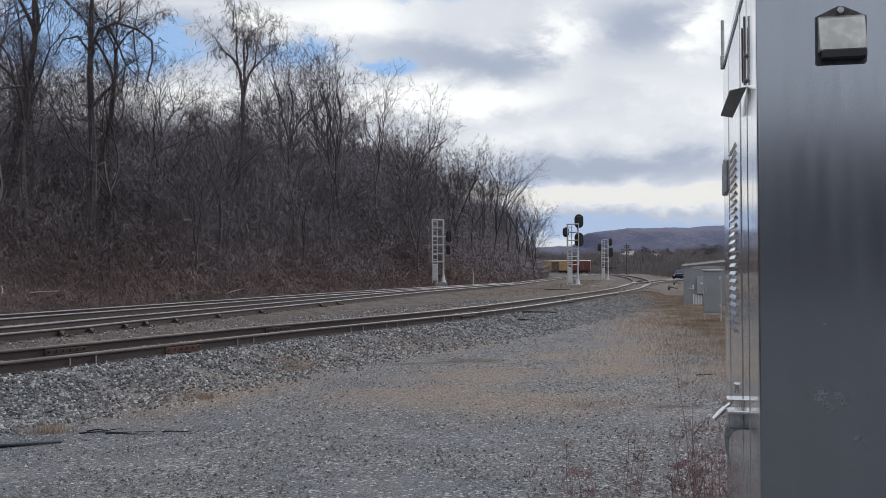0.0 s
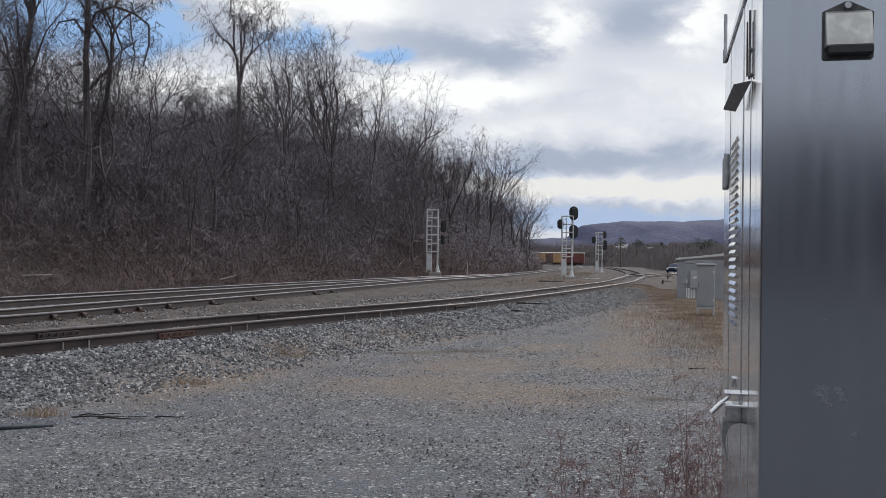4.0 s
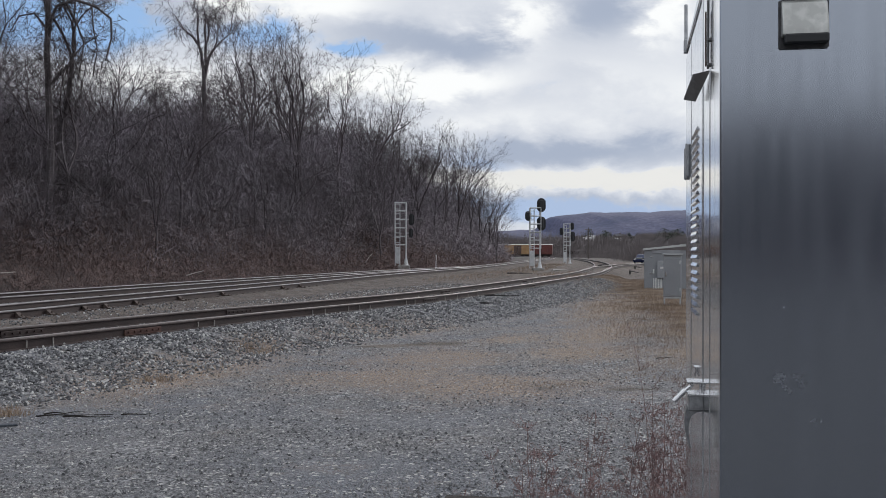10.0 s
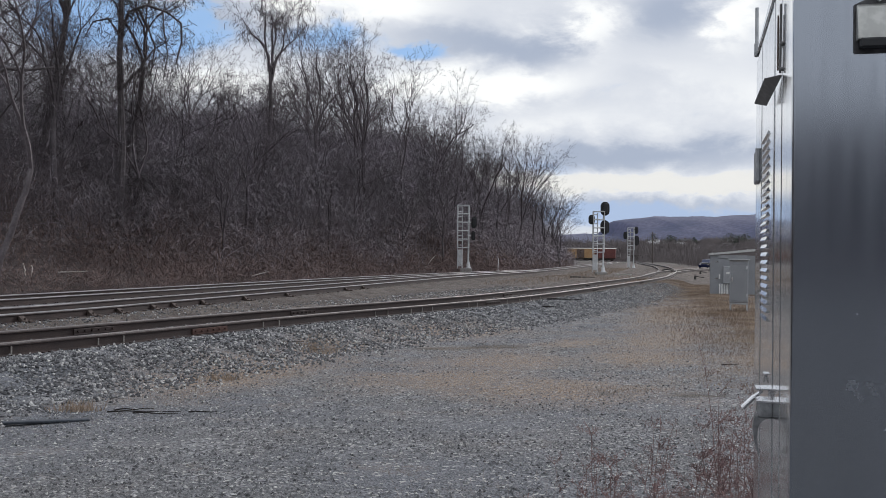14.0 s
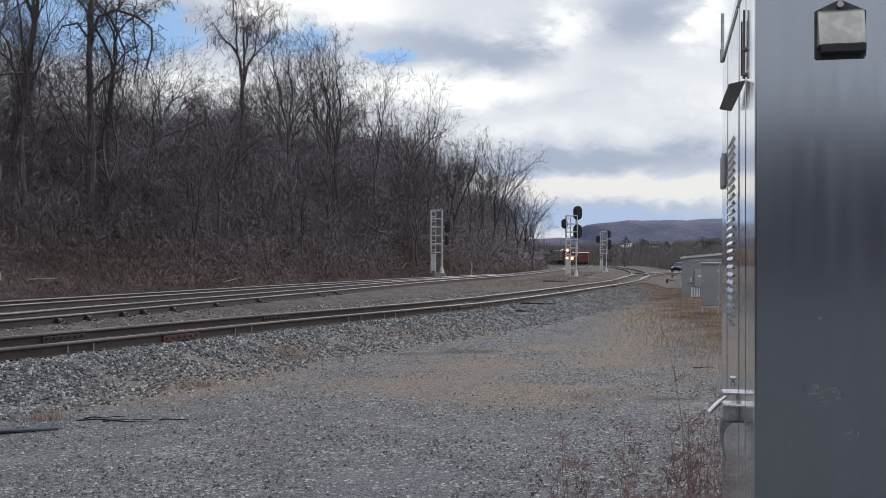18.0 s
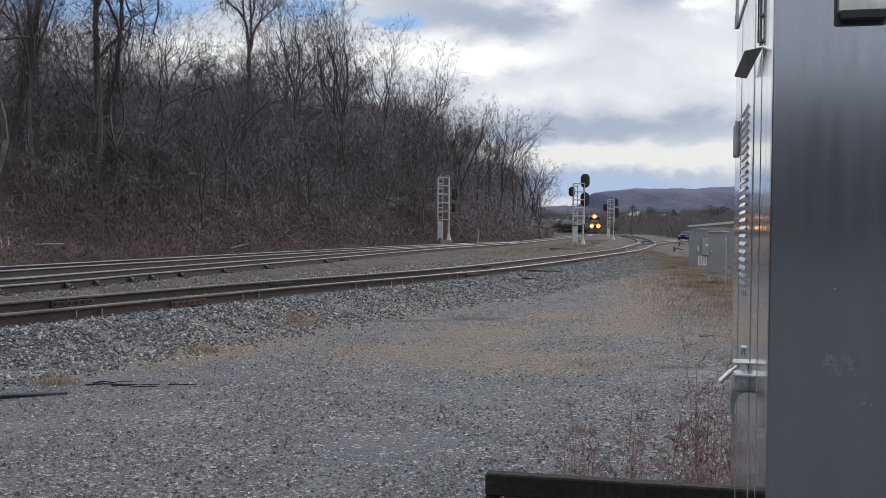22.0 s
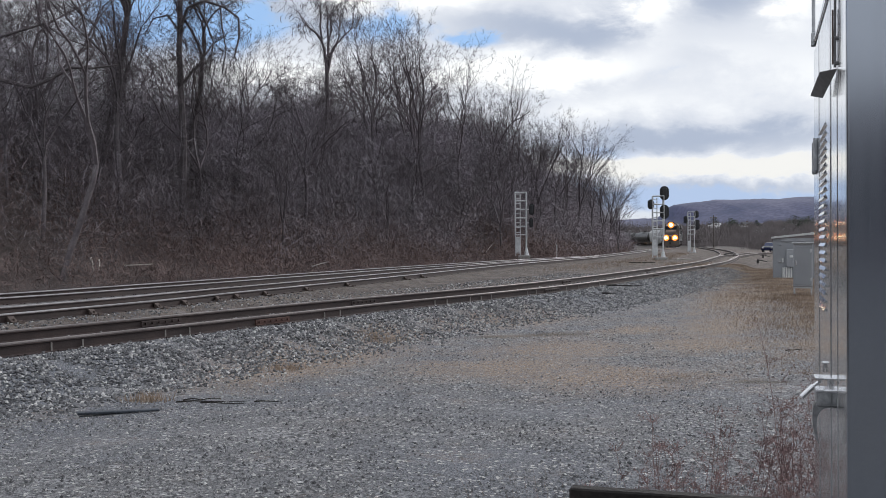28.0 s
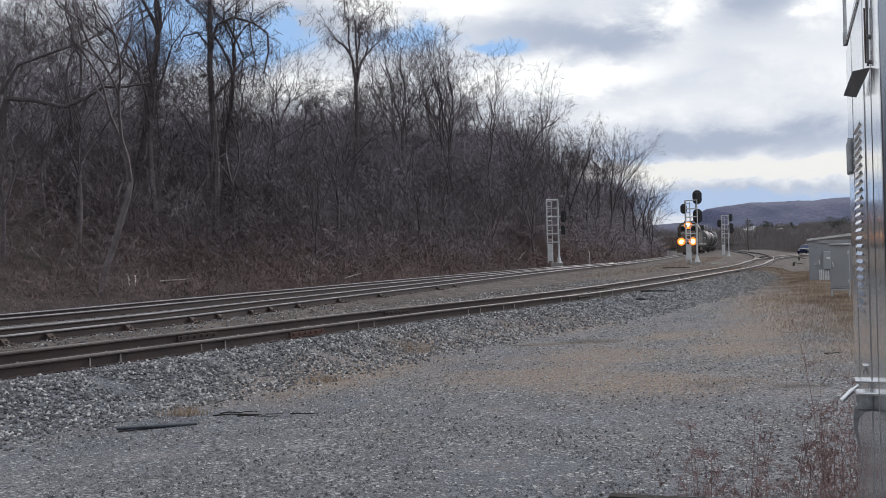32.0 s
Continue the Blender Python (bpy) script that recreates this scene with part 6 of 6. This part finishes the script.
def switch_stand(x, y):
    s = empty("switch_stand", pose(x, y, 0.2), "short dark switch stand beside the siding", "switch stand")
    part("stand", rod(bm_new(), (0, 0, 0), (0, 0, 0.26), 0.09, 8, 0.06), M_DARKMETAL, s)
    part("lever", rod(bm_new(), (0, 0, 0.22), (0.55, -0.1, 0.12), 0.025, 6), M_DARKMETAL, s)


switch_stand(15.0, 66.5)
switch_stand(20.3, 88.0)
frog = empty("switch_frog", pose(0, 0, 0), "steel frog and guard rails where the siding leaves", "switch frog")
for y0, off in ((86, -0.62), (90, 0.62)):
    p, d = nearest("near", y0)
    r = Vector((d.y, -d.x, 0))
    bm = box(bm_new(), (0, 0, 0.09), (4.2, 0.06, 0.15), 0.01)
    g = part("guard_rail", bm, M_HEAD_RUST, frog)
    g.matrix_basis = Matrix.Translation(p + r * off + Vector((0, 0, RAIL_TOP - 0.175))) @ Matrix.Rotation(math.atan2(d.y, d.x), 4, "Z")


def build_car(x, y, turn):
    c = empty("parked_car", pose(x, y, float(ground_height(np.array([x]), np.array([y]))[0]), 0, 0, turn), "dark blue car with a white bonnet parked by the siding", "car")
    bm = bm_new()
    prism(bm, [(-2.1, 0.35), (2.1, 0.35), (2.15, 0.75), (1.2, 0.92), (0.6, 1.42), (-1.0, 1.46), (-1.7, 0.98), (-2.15, 0.9)], -0.85, 0.85, "y")
    bmesh.ops.bevel(bm, geom=bm.edges[:], offset=0.06, segments=2, affect="EDGES", profile=0.5)
    part("body", bm, M_BLUE, c)
    part("bonnet", box(bm_new(), (1.62, 0, 0.90), (0.8, 1.3, 0.06), 0.02, None), M_WHITE, c, "white panel")
    bm = bm_new()
    prism(bm, [(-1.45, 1.0), (1.0, 1.0), (0.55, 1.38), (-0.95, 1.40)], -0.87, 0.87, "y")
    part("window", bm, M_GLASS, c)
    for sx in (-1.3, 1.35):
        for sy in (-0.8, 0.8):
            w = part("wheel", rod(bm_new(), (sx, sy - 0.1, 0.33), (sx, sy + 0.1, 0.33), 0.33, 16), M_RUBBER, c)
            part("rim", rod(bm_new(), (sx, sy - 0.11, 0.33), (sx, sy + 0.11, 0.33), 0.19, 12), M_GALV, w)
    for sy in (-0.6, 0.6):
        part("headlight", box(bm_new(), (2.12, sy, 0.68), (0.08, 0.32, 0.14), 0.02), M_CHROME, c)


build_car(33.4, 139, -125)

# ---- rail vehicles: the front is at y = 0, the body runs to -y, z from the rail head ----


def add_truck(t, y, axles, wheel_r=0.46):
    tr = part("truck", box(bm_new(), (0, y, 0.55), (2.0, axles * 1.25, 0.30), 0.05), M_TRUCK, t)
    for k in range(axles):
        yy = y + (k - (axles - 1) / 2) * 1.75
        for sx in (-1, 1):
            bm = bm_new()
            rod(bm, (sx * 0.70, yy, wheel_r), (sx * 0.84, yy, wheel_r), wheel_r, 16)
            part("wheel", bm, M_TRUCK, tr)
    for sx in (-1, 1):
        bm = box(bm_new(), (sx * 1.05, y, 0.55), (0.14, axles * 1.5, 0.26), 0.03)
        for k in range(axles):
            box(bm, (sx * 1.1, y + (k - (axles - 1) / 2) * 1.75, 0.5), (0.18, 0.4, 0.4), 0.04)
        part("side_frame", bm, M_TRUCK, tr)


def add_coupler(t, y):
    part("coupler", box(bm_new(), (0, y, 0.85), (0.35, 0.8, 0.35), 0.05), M_TRUCK, t)


def build_loco():
    t = empty("locomotive", Matrix(), "grimy dark diesel locomotive with three warm headlights lit", "locomotive")
    bm = box(bm_new(), (0, -10.9, 1.35), (3.05, 21.0, 0.30), 0.04)
    part("frame", bm, M_LOCO, t)
    bm = bm_new()
    prism(bm, [(-1.45, 0.25), (1.45, 0.25), (1.5, 1.25), (-1.5, 1.25)], -0.45, -0.25)
    part("pilot", bm, M_NOSE, t, "grimy tan-grey pilot plate")
    for k in range(3):
        for sx in (-1, 1):
            part("step", box(bm_new(), (sx * 1.35, -0.55, 0.45 + 0.32 * k), (0.35, 0.5, 0.04)), M_STRIPE, t)
    bm = bm_new()
    prism(bm, [(-2.9, 1.5), (-0.9, 1.5), (-0.95, 2.9), (-1.3, 3.2), (-2.9, 3.3)], -0.95, 0.95, "x")
    bmesh.ops.bevel(bm, geom=bm.edges[:], offset=0.08, segments=2, affect="EDGES", profile=0.5)
    nose = part("nose", bm, M_NOSE, t, "grimy tan-grey nose")
    part("nose_stripe", box(bm_new(), (0, -0.91, 2.2), (1.2, 0.03, 0.18), 0.005), M_STRIPE, nose)
    bm = bm_new()
    prism(bm, [(-1.53, 1.5), (1.53, 1.5), (1.53, 3.9), (0.95, 4.55), (-0.95, 4.55), (-1.53, 3.9)], -5.2, -2.85)
    bmesh.ops.bevel(bm, geom=bm.edges[:], offset=0.06, segments=2, affect="EDGES", profile=0.5)
    cab = part("cab", bm, M_NOSE, t, "grimy tan-grey cab with dark windows")
    bm = bm_new()
    prism(bm, [(-1.45, 4.05), (-0.97, 4.56), (0.97, 4.56), (1.45, 4.05), (1.45, 4.15), (1.0, 4.64), (-1.0, 4.64), (-1.45, 4.15)], -5.3, -2.7)
    part("cab_roof", bm, M_HOPPER, cab, "pale silver cab roof")
    for sx in (-1, 1):
        part("windscreen", box(bm_new(), (sx * 0.62, -2.83, 3.72), (0.85, 0.05, 0.55), 0.01), M_GLASS, cab)
        part("side_window", box(bm_new(), (sx * 1.53, -4.1, 3.45), (0.05, 1.3, 0.6), 0.01), M_GLASS, cab)
        part("number_board", box(bm_new(), (sx * 0.62, -2.78, 4.22), (0.62, 0.08, 0.22), 0.01), M_WHITE, cab)
    bm = bm_new()
    prism(bm, [(-0.92, 1.5), (0.92, 1.5), (0.92, 4.0), (0.6, 4.45), (-0.6, 4.45), (-0.92, 4.0)], -20.2, -5.2)
    part("hood", bm, M_LOCO, t)
    for k in range(7):
        for sx in (-1, 1):
            part("hood_door", box(bm_new(), (sx * 0.93, -6.6 - 1.6 * k, 2.7), (0.04, 1.35, 1.9), 0.01), M_LOCO, t)
    bm = bm_new()
    box(bm, (0, -18.6, 4.1), (2.8, 3.2, 0.75), 0.1)
    part("radiator", bm, M_LOCO, t)
    part("fan", rod(bm_new(), (0, -18.2, 4.45), (0, -18.2, 4.6), 0.7, 16), M_TRUCK, t)
    part("exhaust", box(bm_new(), (0, -11.5, 4.6), (0.6, 1.0, 0.35), 0.05), M_TRUCK, t)
    part("fuel_tank", box(bm_new(), (0, -10.8, 0.85), (2.6, 5.2, 0.75), 0.15), M_TRUCK, t)
    for sx in (-1, 1):
        bm = bm_new()
        rod(bm, (sx * 1.45, -5.4, 2.5), (sx * 1.45, -20.5, 2.5), 0.025, 6)
        for k in range(11):
            rod(bm, (sx * 1.45, -5.4 - 1.5 * k, 1.5), (sx * 1.45, -5.4 - 1.5 * k, 2.5), 0.025, 6)
        part("handrail", bm, M_HANDRAIL, t, "pale handrail along the walkway")
        bm = bm_new()
        rod(bm, (sx * 1.3, -0.5, 1.5), (sx * 1.3, -0.5, 2.5), 0.025, 6)
        rod(bm, (sx * 1.3, -0.5, 2.5), (sx * 0.35, -0.5, 2.5), 0.025, 6)
        part("front_handrail", bm, M_HANDRAIL, t)
    for x, z, y in ((-0.80, 1.85, -0.30), (0.80, 1.85, -0.30), (0.0, 4.25, -2.70)):
        h = part("headlight_housing", box(bm_new(), (x, y - 0.12, z), (1.16, 0.26, 1.14), 0.05), M_LOCO, t)
        # oversized glowing disc added as the lamp's halo
        part("glare_disc", rod(bm_new(), (x, y - 0.02, z), (x, y + 0.04, z), 0.56, 20), M_GLARE, h, "amber glare halo round the headlight")
        part("headlight", rod(bm_new(), (x, y - 0.02, z), (x, y + 0.07, z), 0.27, 16), M_LAMP, h, "warm glowing headlight")
    add_truck(t, -4.6, 3, 0.5)
    add_truck(t, -17.2, 3, 0.5)
    add_coupler(t, -0.1)
    return t


def build_tank(label, mat=None):
    t = empty("tank_car", Matrix(), label, "tank car", "cars of the train")
    bm = bm_new()
    rod(bm, (0, -1.7, 2.50), (0, -15.2, 2.50), 1.45, 24)
    rod(bm, (0, -1.7, 2.50), (0, -1.1, 2.50), 1.45, 24, 0.85)
    rod(bm, (0, -15.8, 2.50), (0, -15.2, 2.50), 0.85, 24, 1.45)
    part("tank", bm, mat or M_TANK, t)
    for y in (-3.2, -6.0, -11.0, -13.6):
        part("band", rod(bm_new(), (0, y, 2.5), (0, y - 0.12, 2.5), 1.475, 24), M_LOCO, t)
    bm = bm_new()
    rod(bm, (0, -8.45, 3.9), (0, -8.45, 4.35), 0.45, 14)
    part("dome", bm, M_LOCO, t)
    part("walkway", box(bm_new(), (0, -8.45, 3.98), (2.2, 2.6, 0.05), 0.01), M_HANDRAIL, t)
    for sx in (-1, 1):
        bm = bm_new()
        rod(bm, (sx * 1.1, -9.7, 4.0), (sx * 1.1, -7.2, 4.0), 0.03, 6)
        rod(bm, (sx * 1.1, -9.7, 4.7), (sx * 1.1, -7.2, 4.7), 0.03, 6)
        for y in (-9.7, -8.4, -7.2):
            rod(bm, (sx * 1.1, y, 4.0), (sx * 1.1, y, 4.7), 0.03, 6)
        part("platform_rail", bm, M_HANDRAIL, t)
    part("sill", box(bm_new(), (0, -8.45, 1.0), (0.6, 16.0, 0.3), 0.03), M_LOCO, t)
    for y in (-1.2, -15.7):
        part("end_platform", box(bm_new(), (0, y, 1.12), (2.9, 1.0, 0.10), 0.02), M_LOCO, t)
    add_truck(t, -2.5, 2)
    add_truck(t, -14.4, 2)
    add_coupler(t, -0.35)
    return t


def build_hopper():
    t = empty("covered_hopper", Matrix(), "pale grey covered hopper car in the train", "hopper car", "cars of the train")
    bm = bm_new()
    prism(bm, [(-1.2, 1.1), (1.2, 1.1), (1.5, 1.9), (1.55, 3.6), (1.15, 4.35), (-1.15, 4.35), (-1.55, 3.6), (-1.5, 1.9)], -15.6, -1.1)
    bmesh.ops.bevel(bm, geom=bm.edges[:], offset=0.05, segments=2, affect="EDGES", profile=0.5)
    part("body", bm, M_HOPPER, t)
    part("roof_walk", box(bm_new(), (0, -8.4, 4.42), (1.1, 13.6, 0.08), 0.01), M_GALV, t)
    for k in range(12):
        for sx in (-1, 1):
            part("rib", box(bm_new(), (sx * 1.56, -1.9 - 1.19 * k, 2.75), (0.07, 0.09, 1.7), 0.01), M_HOPPER, t)
    for k in range(3):
        bm = bm_new()
        prism(bm, [(-1.1, 1.15), (1.1, 1.15), (0.4, 0.4), (-0.4, 0.4)], -13.2 + 4.1 * k, -11.2 + 4.1 * k)
        part("chute", bm, M_HOPPER, t)
    add_truck(t, -2.5, 2)
    add_truck(t, -14.2, 2)
    add_coupler(t, -0.35)
    return t


def build_gondola():
    t = empty("open_hopper_car", Matrix(), "dark brown open-topped hopper car in the train", "hopper car", "cars of the train")
    bm = bm_new()
    for sx in (-1, 1):
        box(bm, (sx * 1.5, -8.2, 2.5), (0.10, 14.6, 2.5), 0.01)
    for y in (-0.95, -15.45):
        box(bm, (0, y, 2.5), (3.0, 0.10, 2.5), 0.01)
    box(bm, (0, -8.2, 1.3), (2.9, 14.6, 0.12))
    part("body", bm, M_BROWN, t)
    part("load", box(bm_new(), (0, -8.2, 3.3), (2.8, 14.3, 0.5), 0.2), M_TRUCK, t, "dark heaped load")
    for k in range(13):
        for sx in (-1, 1):
            part("rib", box(bm_new(), (sx * 1.58, -1.2 - 1.17 * k, 2.5), (0.09, 0.10, 2.4), 0.01), M_BROWN, t)
    for sx in (-1, 1):
        part("top_chord", box(bm_new(), (sx * 1.53, -8.2, 3.78), (0.2, 14.7, 0.12), 0.02), M_BROWN, t)
    add_truck(t, -2.4, 2)
    add_truck(t, -14.0, 2)
    add_coupler(t, -0.35)
    return t


def build_boxcar(x, y, turn, paint, label, length=13.5):
    t = empty("boxcar", pose(x, y, 0.15, 0, 0, turn), label, "boxcar", "parked freight cars")
    part("body", box(bm_new(), (0, -length / 2, 2.55), (3.0, length, 3.2), 0.04), paint, t)
    bm = bm_new()
    prism(bm, [(-1.6, 4.13), (1.6, 4.13), (1.6, 4.22), (0, 4.42), (-1.6, 4.22)], -length - 0.1, 0.1)
    part("roof", bm, M_BOXROOF, t)
    for sx in (-1, 1):
        d = part("door", box(bm_new(), (sx * 1.53, -length / 2, 2.5), (0.08, 2.6, 2.9), 0.01), M_BROWN if paint is M_YELLOW else paint, t)
        part("door_bar", box(bm_new(), (sx * 1.59, -length / 2, 2.5), (0.04, 0.08, 2.8)), M_TRUCK, d)
        for k in range(8):
            if abs(-0.8 - k * (length - 1.6) / 7 + length / 2) > 1.4:
                part("rib", box(bm_new(), (sx * 1.53, -0.8 - k * (length - 1.6) / 7, 2.55), (0.07, 0.10, 3.1)), paint, t)
    part("sill", box(bm_new(), (0, -length / 2, 0.85), (2.6, length, 0.25), 0.02), M_TRUCK, t)
    add_truck(t, -2.2, 2)
    add_truck(t, -length + 2.2, 2)
    add_coupler(t, 0.2)
    return t


def build_flatcar(x, y, turn):
    t = empty("flatcar", pose(x, y, 0.15, 0, 0, turn), "dark low flatcar parked beyond the signals", "flatcar", "parked freight cars")
    part("deck", box(bm_new(), (0, -6, 1.15), (2.9, 12, 0.25), 0.03), M_TRUCK, t)
    part("bulkhead", box(bm_new(), (0, -0.4, 1.9), (2.8, 0.15, 1.4), 0.02), M_TRUCK, t)
    part("load", box(bm_new(), (0, -6.5, 1.7), (2.2, 8, 0.8), 0.1), M_TIE, t)
    add_truck(t, -2.0, 2)
    add_truck(t, -10.0, 2)
    return t


M_NOSE = material("grimy_tan_grey_paint", (0.085, 0.066, 0.052), (0.16, 0.125, 0.10), 0.55, 0.1, 1.2, 12, 0.05)
M_STRIPE = material("worn_white_stripe", (0.55, 0.55, 0.53), (0.7, 0.7, 0.68), 0.6, 0, 4, 30, 0.05)
M_HANDRAIL = material("pale_handrail_paint", (0.35, 0.35, 0.34), (0.5, 0.5, 0.48), 0.6, 0.2, 4, 30, 0.05)

build_boxcar(33.6, 342, 77, M_YELLOW, "faded yellow boxcar with a brown door and pale roof", 9.3)
build_boxcar(42.7, 339.5, 78, M_RED, "oxide red boxcar with a pale roof", 7.0)
build_boxcar(22.6, 344.0, 80, M_BROWN, "brown boxcar partly hidden by the bank", 10.5)
build_flatcar(50.5, 337.5, 76)

TRAIN = [(build_loco(), 0.0)]
tank = build_tank("black cylindrical tank car in the train")
spots = [22.6 + 17.2 * k for k in range(12)]
TRAIN.append((tank, spots[0]))
for k in (1, 2, 3, 5, 6, 9, 10, 11):
    TRAIN.append((copy_thing(tank, Matrix()), spots[k]))
TRAIN.append((build_hopper(), spots[4]))
gon = build_gondola()
TRAIN.append((gon, spots[7]))
TRAIN.append((copy_thing(gon, Matrix()), spots[8]))


def motions():
    """The train runs along the main line at an even pace, each car turning with the curve."""
    start = arc_of("main", 228) + 0.0
    for thing, back in TRAIN:
        rows = []
        for k in range(0, 33):
            s = start - SPEED * (k - 24.0)
            xa, ya, _ = place_on_line("main", s + back + 2.5)
            xb, yb, _ = place_on_line("main", s + back + 14.0)
            a = math.atan2(xa - xb, ya - yb)
            u = Vector((xa - xb, ya - yb)).normalized() * 2.5
            rows.append((float(k), pose(xa + u.x, ya + u.y, RAIL_TOP, 0, 0, -math.degrees(a))))
        walk(thing, rows)


def arc_of(name, y):
    line = LINES[name]
    return 0.5 * int(np.argmin(np.abs(line[:, 1] - y)))


SPEED = 10.5
motions()
